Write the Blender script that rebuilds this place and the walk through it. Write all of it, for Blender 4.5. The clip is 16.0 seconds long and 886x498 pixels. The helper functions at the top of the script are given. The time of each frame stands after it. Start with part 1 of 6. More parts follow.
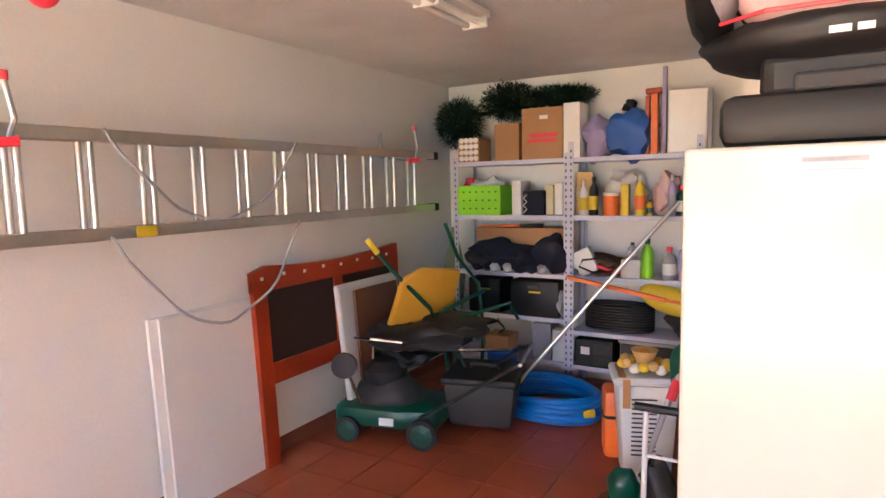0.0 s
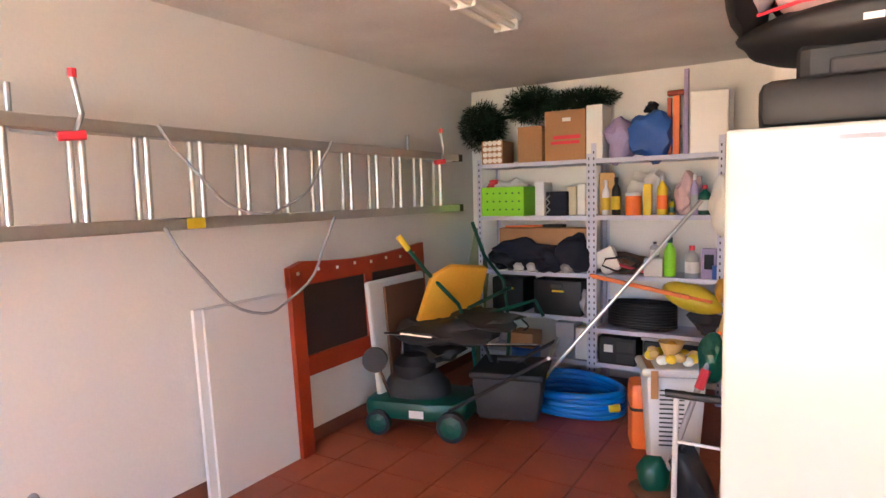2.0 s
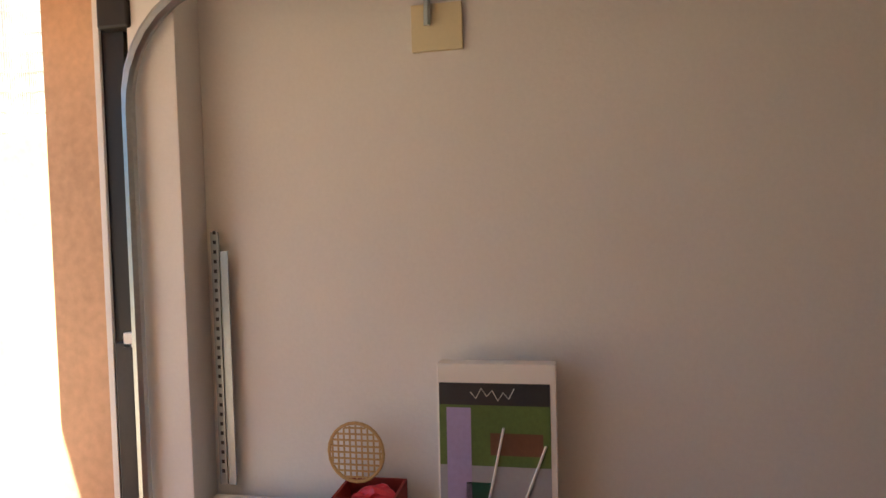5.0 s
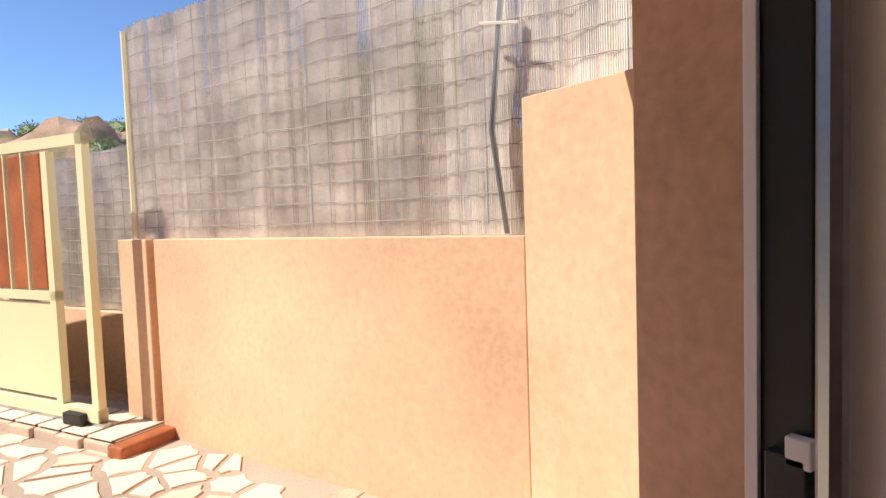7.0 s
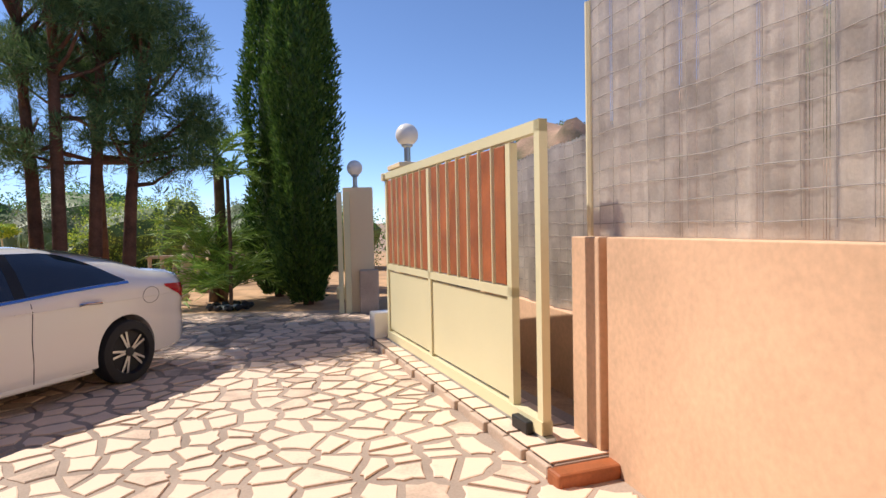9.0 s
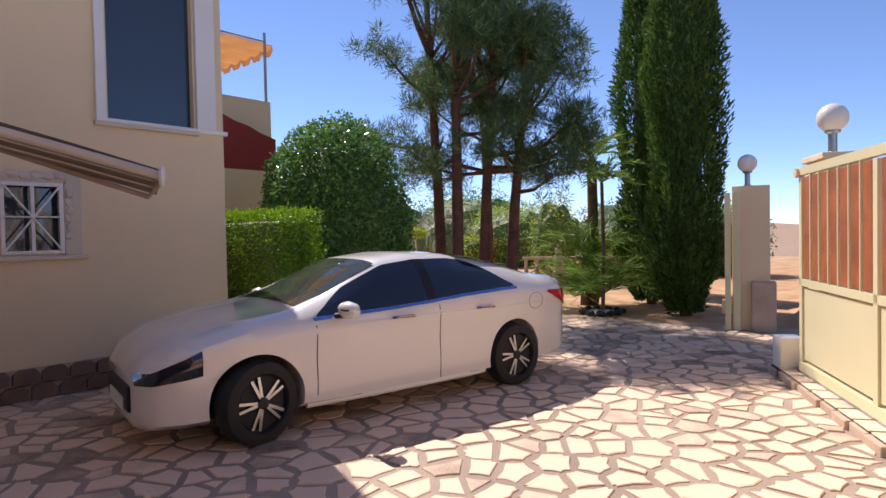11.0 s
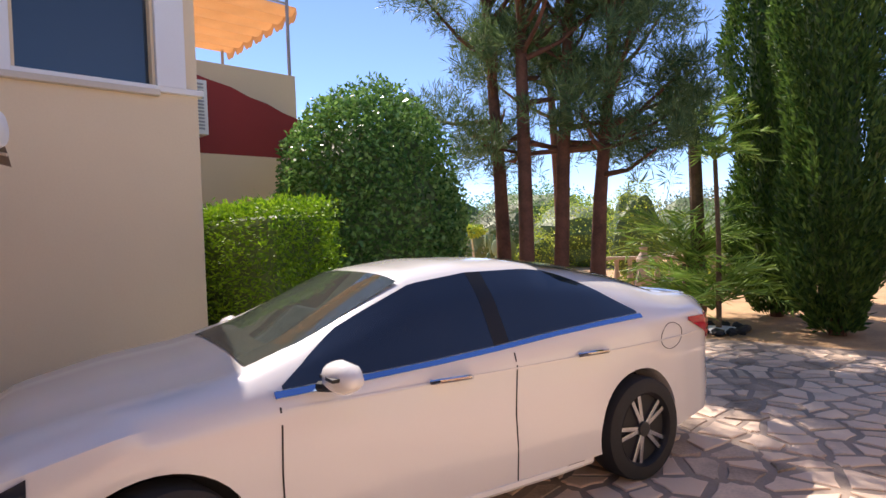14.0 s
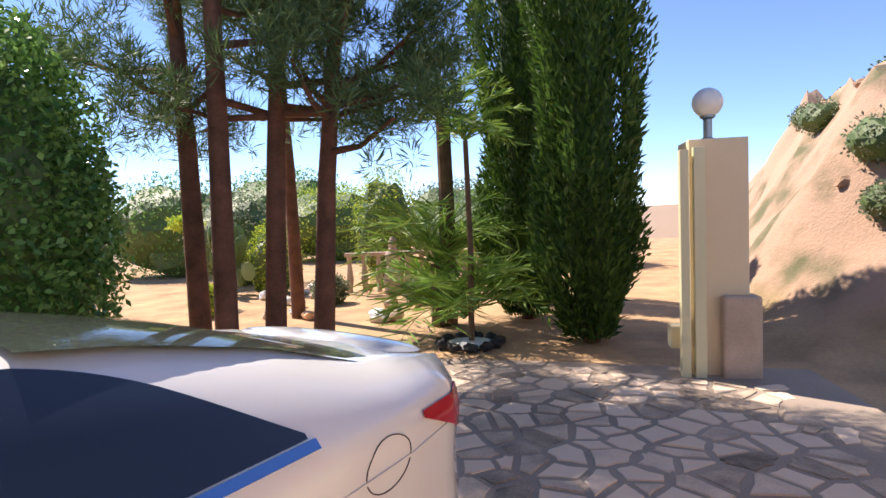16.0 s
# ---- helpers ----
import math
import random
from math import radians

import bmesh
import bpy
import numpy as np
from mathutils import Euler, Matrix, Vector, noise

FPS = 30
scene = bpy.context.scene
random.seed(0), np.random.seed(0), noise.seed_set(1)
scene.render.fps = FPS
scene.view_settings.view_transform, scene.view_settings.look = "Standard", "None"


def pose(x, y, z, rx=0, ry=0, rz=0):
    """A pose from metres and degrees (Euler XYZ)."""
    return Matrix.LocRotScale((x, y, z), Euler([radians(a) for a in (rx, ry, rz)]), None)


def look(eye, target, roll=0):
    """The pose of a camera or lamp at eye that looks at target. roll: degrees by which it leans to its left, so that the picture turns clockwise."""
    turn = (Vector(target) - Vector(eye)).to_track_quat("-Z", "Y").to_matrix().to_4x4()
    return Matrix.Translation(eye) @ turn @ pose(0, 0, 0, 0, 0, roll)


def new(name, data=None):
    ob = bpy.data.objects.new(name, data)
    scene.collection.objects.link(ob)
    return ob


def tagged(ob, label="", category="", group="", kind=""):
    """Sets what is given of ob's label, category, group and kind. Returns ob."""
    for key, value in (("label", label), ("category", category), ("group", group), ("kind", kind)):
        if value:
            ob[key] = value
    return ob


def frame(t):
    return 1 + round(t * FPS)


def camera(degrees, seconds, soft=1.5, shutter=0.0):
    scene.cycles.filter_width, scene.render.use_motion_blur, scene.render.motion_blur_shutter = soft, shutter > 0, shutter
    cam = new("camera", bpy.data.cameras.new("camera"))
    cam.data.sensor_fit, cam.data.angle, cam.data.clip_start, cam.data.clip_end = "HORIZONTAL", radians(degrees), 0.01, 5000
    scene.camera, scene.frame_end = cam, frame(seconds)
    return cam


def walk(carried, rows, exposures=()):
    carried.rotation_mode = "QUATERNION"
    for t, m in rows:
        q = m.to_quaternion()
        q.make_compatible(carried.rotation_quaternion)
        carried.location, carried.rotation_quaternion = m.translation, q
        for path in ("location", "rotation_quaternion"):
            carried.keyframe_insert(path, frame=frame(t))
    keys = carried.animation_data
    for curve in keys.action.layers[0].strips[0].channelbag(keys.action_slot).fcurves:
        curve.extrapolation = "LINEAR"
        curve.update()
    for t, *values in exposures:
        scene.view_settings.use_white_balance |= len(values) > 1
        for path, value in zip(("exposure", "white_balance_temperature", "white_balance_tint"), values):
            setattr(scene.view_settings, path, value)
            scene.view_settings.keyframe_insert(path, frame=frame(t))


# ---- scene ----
cam = camera(73.0, 16.0)
PATH = [
    (0, (-0.61, -0.683, 1.668), (0.387, -2.404, 1.457), -1.3),
    (0.5, (-0.593, -0.679, 1.659), (0.352, -2.429, 1.46), -1.4),
    (1, (-0.571, -0.638, 1.65), (0.345, -2.406, 1.46), -1.4),
    (1.5, (-0.567, -0.588, 1.612), (0.361, -2.351, 1.434), -1.4),
    (2, (-0.562, -0.518, 1.59), (0.465, -2.225, 1.416), -1.4),
    (2.5, (-0.536, -0.441, 1.578), (0.693, -2.01, 1.41), -1.4),
    (3, (-0.537, -0.359, 1.572), (0.942, -1.695, 1.409), -1.4),
    (3.5, (-0.489, -0.267, 1.58), (1.234, -1.269, 1.411), -1.2),
    (4, (-0.401, -0.14, 1.567), (1.494, -0.761, 1.413), -1.4),
    (4.5, (-0.323, 0.023, 1.544), (1.665, -0.144, 1.4), -1.5),
    (5, (-0.139, 0.101, 1.448), (1.826, 0.472, 1.38), -1.6),
    (5.2, (-0.069, 0.125, 1.427), (1.846, 0.701, 1.388), -1.2),
    (7.3, (0.91, 1.457, 1.523), (1.879, 3.203, 1.401), -2.2),
    (7.5, (0.962, 1.566, 1.513), (1.817, 3.371, 1.394), -2.2),
    (8, (1.04, 1.807, 1.511), (1.577, 3.731, 1.405), -2.0),
    (8.5, (1.089, 2.046, 1.489), (1.219, 4.039, 1.401), -1.6),
    (9, (1.061, 2.217, 1.494), (0.771, 4.194, 1.419), -1.2),
    (9.5, (0.981, 2.313, 1.515), (0.323, 4.201, 1.449), -1.0),
    (10, (0.871, 2.4, 1.544), (-0.098, 4.148, 1.48), -1.0),
    (10.2, (0.83, 2.42, 1.559), (-0.236, 4.112, 1.495), -1.0),
    (12.3, (0.103, 3.03, 1.57), (-1.403, 4.347, 1.545), -1.6),
    (12.5, (-0.02, 3.134, 1.563), (-1.532, 4.443, 1.536), -1.7),
    (13, (-0.346, 3.485, 1.555), (-1.867, 4.784, 1.526), -1.8),
    (13.5, (-0.704, 3.848, 1.555), (-2.213, 5.16, 1.517), -1.9),
    (14, (-1.031, 4.28, 1.547), (-2.502, 5.634, 1.5), -2.1),
    (14.5, (-1.316, 4.778, 1.556), (-2.698, 6.222, 1.494), -2.1),
    (15, (-1.58, 5.264, 1.585), (-2.814, 6.836, 1.508), -2.1),
    (15.5, (-1.763, 5.823, 1.601), (-2.818, 7.52, 1.505), -2.1),
    (16, (-1.941, 6.396, 1.602), (-2.787, 8.204, 1.489), -2.1),
]
EXPOSE = [(0, 4.6, 6200, 3), (2.5, 4.65, 6200, 3), (3.5, 4.4, 6200, 3), (4.0, 4.15, 6000, 1), (4.5, 3.2, 5900, -2), (5.0, 2.15, 6900, -2), (5.2, 2.0, 7200, 1),
          (7.3, 0.45, 6700, 12), (8.5, 0.3, 6700, 14), (9.0, 0.25, 6700, 15), (10, 0.2, 6700, 18), (12.5, 0.68, 6900, 24), (14, 0.8, 6950, 21), (16, 0.85, 6950, 17)]
walk(cam, [(t, look(eye, target, roll)) for t, eye, target, roll in PATH], EXPOSE)

# ---- light ----
SUN_EL, SUN_X, SUN_Y = radians(50), -0.948, 0.319
world = bpy.data.worlds.new("world")
scene.world = world
world.use_nodes = True
wn = world.node_tree.nodes
sky = wn.new("ShaderNodeTexSky")
sky.sky_type, sky.sun_disc, sky.sun_elevation = "NISHITA", False, SUN_EL
sky.sun_rotation = math.atan2(SUN_X, SUN_Y)
sky.altitude, sky.air_density, sky.dust_density, sky.ozone_density = 3000, 0.9, 0.02, 6.0
world.node_tree.links.new(sky.outputs[0], wn["Background"].inputs[0])
wn["Background"].inputs[1].default_value = 0.15
sun = new("sun", bpy.data.lights.new("sun", "SUN"))
sun.data.energy, sun.data.angle, sun.data.color = 4.6, radians(0.5), (1.0, 0.95, 0.86)
ce = math.cos(SUN_EL)
sun.matrix_world = look((SUN_X * ce * 50, SUN_Y * ce * 50, math.sin(SUN_EL) * 50), (0, 0, 0))


# ---- materials ----
def mat(name, color, rough=0.6, metal=0.0, vary=0.12, scale=8.0, bump=0.15, fine=60.0, spec=0.5, island=0.0, dist=0.01, alpha=None):
    """A plain surface with stains at one scale, grain at another and a little relief."""
    m = bpy.data.materials.new(name)
    m.use_nodes = True
    nt = m.node_tree
    n, l = nt.nodes, nt.links
    b = n["Principled BSDF"]
    b.inputs["Roughness"].default_value, b.inputs["Metallic"].default_value = rough, metal
    b.inputs["Specular IOR Level"].default_value = spec
    co = n.new("ShaderNodeTexCoord")
    big, small = n.new("ShaderNodeTexNoise"), n.new("ShaderNodeTexNoise")
    big.inputs["Scale"].default_value, small.inputs["Scale"].default_value = scale / 4, fine
    big.inputs["Detail"].default_value, small.inputs["Detail"].default_value = 6, 3
    geo = n.new("ShaderNodeNewGeometry")
    l.new(geo.outputs["Position"], big.inputs["Vector"]), l.new(geo.outputs["Position"], small.inputs["Vector"])
    mix = n.new("ShaderNodeMix")
    mix.data_type = "RGBA"
    c = [*color, 1]
    mix.inputs["A"].default_value = [max(0, v * (1 - 1.6 * vary)) for v in color] + [1]
    mix.inputs["B"].default_value = [min(1, v * (1 + 1.2 * vary)) for v in color] + [1]
    add = n.new("ShaderNodeMath")
    add.operation = "ADD"
    mul = n.new("ShaderNodeMath")
    mul.operation = "MULTIPLY"
    mul.inputs[1].default_value = 0.35
    l.new(small.outputs[0], mul.inputs[0])
    l.new(big.outputs[0], add.inputs[0]), l.new(mul.outputs[0], add.inputs[1])
    last = add.outputs[0]
    if island:
        info = n.new("ShaderNodeObjectInfo")
        both = n.new("ShaderNodeMath")
        both.operation = "ADD"
        l.new(info.outputs["Random"], both.inputs[0]), l.new(geo.outputs["Random Per Island"], both.inputs[1])
        sc = n.new("ShaderNodeMath")
        sc.operation = "MULTIPLY_ADD"
        sc.inputs[1].default_value, sc.inputs[2].default_value = island, -island / 2
        l.new(both.outputs[0], sc.inputs[0])
        a2 = n.new("ShaderNodeMath")
        a2.operation = "ADD"
        l.new(last, a2.inputs[0]), l.new(sc.outputs[0], a2.inputs[1])
        last = a2.outputs[0]
    ramp = n.new("ShaderNodeMapRange")
    ramp.inputs["From Min"].default_value, ramp.inputs["From Max"].default_value = 0.35, 1.0
    l.new(last, ramp.inputs["Value"]), l.new(ramp.outputs[0], mix.inputs["Factor"])
    l.new(mix.outputs["Result"], b.inputs["Base Color"])
    if bump:
        bp = n.new("ShaderNodeBump")
        bp.inputs["Strength"].default_value, bp.inputs["Distance"].default_value = bump, dist
        l.new(add.outputs[0], bp.inputs["Height"]), l.new(bp.outputs[0], b.inputs["Normal"])
    return m


def leafmat(name, color, color2, rough=0.55):
    """Leaves: each one its own shade, with a little light coming through."""
    m = mat(name, color, rough, vary=0.0, bump=0, spec=0.35)
    n, l = m.node_tree.nodes, m.node_tree.links
    b = n["Principled BSDF"]
    geo, mix = n.new("ShaderNodeNewGeometry"), n.new("ShaderNodeMix")
    mix.data_type = "RGBA"
    mix.inputs["A"].default_value, mix.inputs["B"].default_value = [*color, 1], [*color2, 1]
    l.new(geo.outputs["Random Per Island"], mix.inputs["Factor"])
    l.new(mix.outputs["Result"], b.inputs["Base Color"])
    tr, sh = n.new("ShaderNodeBsdfTranslucent"), n.new("ShaderNodeMixShader")
    sh.inputs[0].default_value = 0.3
    l.new(mix.outputs["Result"], tr.inputs[0]), l.new(b.outputs[0], sh.inputs[1]), l.new(tr.outputs[0], sh.inputs[2])
    l.new(sh.outputs[0], n["Material Output"].inputs[0])
    return m


def glass(name, color=(0.02, 0.03, 0.04), rough=0.03, alpha=None):
    m = mat(name, color, rough, vary=0, bump=0, spec=0.9)
    return m


M = {}
for name, *a in [
    ("plaster", (0.80, 0.78, 0.75), 0.8, 0, 0.05, 2, 0.25), ("ceiling", (0.72, 0.70, 0.67), 0.9, 0, 0.14, 5, 0.5),
    ("orange", (0.72, 0.46, 0.29), 0.85, 0, 0.24, 2.5, 0.22, 25), ("cream", (0.80, 0.64, 0.42), 0.8, 0, 0.05, 2, 0.3),
    ("redwall", (0.30, 0.03, 0.025), 0.7, 0, 0.1, 3, 0.2), ("terracotta", (0.36, 0.105, 0.05), 0.38, 0, 0.22, 10, 0.1),
    ("grout", (0.30, 0.20, 0.14), 0.9), ("mortar", (0.41, 0.32, 0.25), 0.9, 0, 0.3, 3, 0.6), ("stone", (0.62, 0.50, 0.38), 0.75, 0, 0.2, 12, 0.4),
    ("gravel", (0.55, 0.34, 0.18), 0.95, 0, 0.3, 6, 0.9, 25), ("earth", (0.46, 0.29, 0.19), 0.95, 0, 0.3, 4, 1.0, 6), ("gateyellow", (0.76, 0.70, 0.44), 0.45, 0, 0.04, 4, 0.05),
    ("slat", (0.40, 0.12, 0.04), 0.5, 0, 0.3, 14, 0.2), ("cane", (0.78, 0.74, 0.68), 0.8, 0, 0.2, 14, 0.3), ("wire", (0.28, 0.25, 0.23), 0.6),
    ("alu", (0.62, 0.61, 0.58), 0.3, 1, 0.1, 8, 0.05), ("galv", (0.42, 0.46, 0.48), 0.4, 1, 0.15, 8, 0.05), ("black", (0.010, 0.010, 0.011), 0.55, 0, 0.3),
    ("rubber", (0.025, 0.025, 0.026), 0.8, 0, 0.2), ("redplastic", (0.75, 0.04, 0.07), 0.4, 0, 0.05), ("cherry", (0.36, 0.038, 0.008), 0.35, 0, 0.25, 12, 0.05),
    ("darkpanel", (0.03, 0.014, 0.01), 0.6, 0, 0.2), ("whiteboard", (0.74, 0.72, 0.70), 0.5, 0, 0.03), ("whitepaint", (0.8, 0.79, 0.77), 0.45, 0, 0.03),
    ("fridge", (0.56, 0.55, 0.51), 0.18, 0, 0.02, 3, 0.02), ("shelf", (0.62, 0.62, 0.74), 0.5, 0, 0.06), ("green", (0.0, 0.065, 0.04), 0.35, 0, 0.15),
    ("darkgrey", (0.03, 0.03, 0.031), 0.65, 0, 0.25), ("ochre", (0.66, 0.33, 0.03), 0.5, 0, 0.12), ("yellow", (0.75, 0.55, 0.03), 0.5, 0, 0.1),
    ("bluehose", (0.0, 0.16, 0.55), 0.4, 0, 0.1), ("blue", (0.03, 0.12, 0.45), 0.5, 0, 0.2), ("cardboard", (0.42, 0.22, 0.10), 0.85, 0, 0.1, 6, 0.2),
    ("lime", (0.30, 0.72, 0.02), 0.4, 0, 0.05), ("orangered", (0.85, 0.18, 0.03), 0.45, 0, 0.1), ("hamper", (0.66, 0.67, 0.69), 0.5, 0, 0.04),
    ("brownwood", (0.14, 0.06, 0.03), 0.6, 0, 0.3), ("wicker", (0.62, 0.40, 0.16), 0.7, 0, 0.2), ("grey", (0.35, 0.35, 0.37), 0.6, 0, 0.1), ("lilac", (0.40, 0.33, 0.55), 0.7, 0, 0.15),
    ("pinkfab", (0.66, 0.45, 0.45), 0.9, 0, 0.1), ("greyfab", (0.40, 0.38, 0.42), 0.9, 0, 0.1), ("redstripe", (0.5, 0.03, 0.06), 0.9), ("navy", (0.005, 0.007, 0.02), 0.8, 0, 0.3),
    ("skirt", (0.23, 0.08, 0.045), 0.6, 0, 0.2), ("ivory", (0.72, 0.64, 0.42), 0.6, 0, 0.05), ("carwhite", (0.82, 0.80, 0.77), 0.22, 0, 0.01, 2, 0.0), ("bark", (0.17, 0.075, 0.045), 0.9, 0, 0.4, 20, 1.0, 30),
    ("palmbark", (0.16, 0.10, 0.06), 0.95, 0, 0.4, 20, 1.0, 30), ("awning", (0.42, 0.32, 0.24), 0.85, 0, 0.08), ("sail", (0.72, 0.48, 0.28), 0.85, 0, 0.08), ("surround", (0.66, 0.58, 0.47), 0.8, 0, 0.08), ("redstone", (0.24, 0.15, 0.11), 0.9, 0, 0.3, 8, 0.8), ("rock", (0.55, 0.42, 0.32), 0.85, 0, 0.25, 8, 0.8),
    ("concrete", (0.42, 0.38, 0.34), 0.9, 0, 0.2, 4, 0.5), ("lampglass", (0.85, 0.82, 0.76), 0.3, 0, 0.02), ("rim", (0.55, 0.55, 0.56), 0.25, 1, 0.05), ("taillens", (0.45, 0.01, 0.02), 0.15, 0, 0.1),
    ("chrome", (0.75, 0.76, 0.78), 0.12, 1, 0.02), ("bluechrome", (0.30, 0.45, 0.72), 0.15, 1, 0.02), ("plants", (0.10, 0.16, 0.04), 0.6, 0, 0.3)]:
    M[name] = mat(name, *a)
for k in ("stone",):
    M[k] = mat("paving_stone", (0.56, 0.42, 0.31), 0.75, 0, 0.42, 12, 0.6, island=1.1)
M["terracotta"] = mat("terracotta_tile", (0.33, 0.075, 0.032), 0.4, 0, 0.2, 10, 0.1, island=0.12)
M["carwhite"].node_tree.nodes["Principled BSDF"].inputs["Coat Weight"].default_value = 0.8
M["glass"] = glass("dark_glass", (0.015, 0.02, 0.035))
M["window"] = glass("window_glass", (0.03, 0.045, 0.06))
M["screen"] = glass("windscreen_glass", (0.10, 0.12, 0.10))
M["pine"] = leafmat("pine_needles", (0.05, 0.11, 0.04), (0.17, 0.25, 0.09))
M["cypress"] = leafmat("cypress_leaves", (0.02, 0.065, 0.012), (0.13, 0.23, 0.04))
M["bush"] = leafmat("bush_leaves", (0.05, 0.15, 0.03), (0.26, 0.46, 0.12), 0.25)
M["hedge"] = leafmat("hedge_leaves", (0.10, 0.24, 0.01), (0.34, 0.55, 0.03))
M["palm"] = leafmat("palm_leaves", (0.10, 0.22, 0.03), (0.35, 0.52, 0.10))
M["lightgreen"] = leafmat("garden_leaves", (0.20, 0.34, 0.04), (0.65, 0.72, 0.10))
M["olive"] = leafmat("grey_green_leaves", (0.14, 0.18, 0.10), (0.30, 0.33, 0.2))
M["xmas"] = leafmat("artificial_tree", (0.005, 0.02, 0.01), (0.015, 0.05, 0.02))
M["cactus"] = mat("cactus", (0.2, 0.28, 0.11), 0.6, 0, 0.2, 10, 0.3)


# ---- builders ----
def obj(name, bm, material, parent=None, label="", category="", group="", kind="", smooth=False, at=None):
    me = bpy.data.meshes.new(name)
    bm.normal_update()
    bm.to_mesh(me)
    bm.free()
    me.materials.append(M[material] if isinstance(material, str) else material)
    if smooth:
        me.shade_smooth()
        me.set_sharp_from_angle(angle=radians(40))
    ob = new(name, me)
    ob.parent = parent
    if at is not None:
        ob.matrix_basis = at
    return tagged(ob, label, category, group, kind)


def part(name, bm, material, parent, label="", smooth=False):
    return obj(name, bm, material, parent, label, smooth=smooth)


def thing(name, m, label, category, group=""):
    ob = new(name)
    ob.matrix_basis = m
    ob.empty_display_size = 0.1
    return tagged(ob, label, category, group)


def box(x0, x1, y0, y1, z0, z1, bev=0.0, bm=None, m=None):
    bm2 = bmesh.new()
    bmesh.ops.create_cube(bm2, size=1)
    for v in bm2.verts:
        v.co = (x0 + (v.co.x + 0.5) * (x1 - x0), y0 + (v.co.y + 0.5) * (y1 - y0), z0 + (v.co.z + 0.5) * (z1 - z0))
    if bev:
        bmesh.ops.bevel(bm2, geom=bm2.edges[:], offset=bev, segments=2, affect="EDGES", profile=0.5)
    if m is not None:
        bm2.transform(m)
    return join(bm, bm2)


def join(bm, bm2):
    if bm is None:
        return bm2
    me = bpy.data.meshes.new("joint")
    bm2.to_mesh(me)
    bm2.free()
    bm.from_mesh(me)
    bpy.data.meshes.remove(me)
    return bm


def tube(points, r, sides=10, bm=None, closed=False, r_end=None):
    """A round bar or hose along points."""
    bm2 = bmesh.new()
    pts = [Vector(p) for p in points]
    rings, n = [], len(pts)
    up = Vector((0.13, 0.21, 1)).normalized()
    for i, p in enumerate(pts):
        a, b = (pts[(i - 1) % n], pts[(i + 1) % n]) if closed else (pts[max(i - 1, 0)], pts[min(i + 1, n - 1)])
        d = (b - a).normalized()
        u = d.cross(up)
        u = u.normalized() if u.length > 0.05 else d.cross(Vector((1, 0, 0))).normalized()
        v = d.cross(u)
        rr = r if r_end is None else r + (r_end - r) * i / (n - 1)
        rings.append([bm2.verts.new(p + (u * math.cos(k * math.tau / sides) + v * math.sin(k * math.tau / sides)) * rr) for k in range(sides)])
    for i in range(n if closed else n - 1):
        a, b = rings[i], rings[(i + 1) % n]
        for k in range(sides):
            bm2.faces.new((a[k], a[(k + 1) % sides], b[(k + 1) % sides], b[k]))
    if not closed:
        bm2.faces.new(rings[0][::-1]), bm2.faces.new(rings[-1])
    bmesh.ops.recalc_face_normals(bm2, faces=bm2.faces[:])
    return join(bm, bm2)


def lathe(profile, sides=24, bm=None, m=None):
    """A turned shape: profile of (radius, height)."""
    bm2 = bmesh.new()
    rings = [[bm2.verts.new((r * math.cos(k * math.tau / sides), r * math.sin(k * math.tau / sides), z)) for k in range(sides)] for r, z in [(max(r, 1e-4), z) for r, z in profile]]
    for a, b in zip(rings, rings[1:]):
        for k in range(sides):
            bm2.faces.new((a[k], a[(k + 1) % sides], b[(k + 1) % sides], b[k]))
    bm2.faces.new(rings[0][::-1]), bm2.faces.new(rings[-1])
    if m is not None:
        bm2.transform(m)
    return join(bm, bm2)


def blob(m, rough=0.15, seed=0, sub=3, bm=None):
    """A crumpled soft lump: a unit ball laid into m and pushed about by noise."""
    bm2 = bmesh.new()
    bmesh.ops.create_icosphere(bm2, subdivisions=sub, radius=1)
    for v in bm2.verts:
        v.co *= 1 + rough * noise.noise(v.co * 1.7 + Vector((seed * 7.3, 0, seed))) * 2 + rough * 0.5 * noise.noise(v.co * 5 + Vector((seed, 3, 0)))
    bm2.transform(m)
    return join(bm, bm2)


def sized(x, y, z, sx, sy, sz, rz=0, rx=0, ry=0):
    return pose(x, y, z, rx, ry, rz) @ Matrix.Diagonal((sx, sy, sz, 1))


def prism(outline, thickness, m=None, bev=0.0, bm=None):
    """An outline in x, y with a thickness in z."""
    bm2 = bmesh.new()
    lo = [bm2.verts.new((x, y, 0)) for x, y in outline]
    hi = [bm2.verts.new((x, y, thickness)) for x, y in outline]
    n = len(outline)
    bm2.faces.new(lo[::-1]), bm2.faces.new(hi)
    for k in range(n):
        bm2.faces.new((lo[k], lo[(k + 1) % n], hi[(k + 1) % n], hi[k]))
    bmesh.ops.recalc_face_normals(bm2, faces=bm2.faces[:])
    if bev:
        bmesh.ops.bevel(bm2, geom=bm2.edges[:], offset=bev, segments=2, affect="EDGES", profile=0.5)
    if m is not None:
        bm2.transform(m)
    return join(bm, bm2)


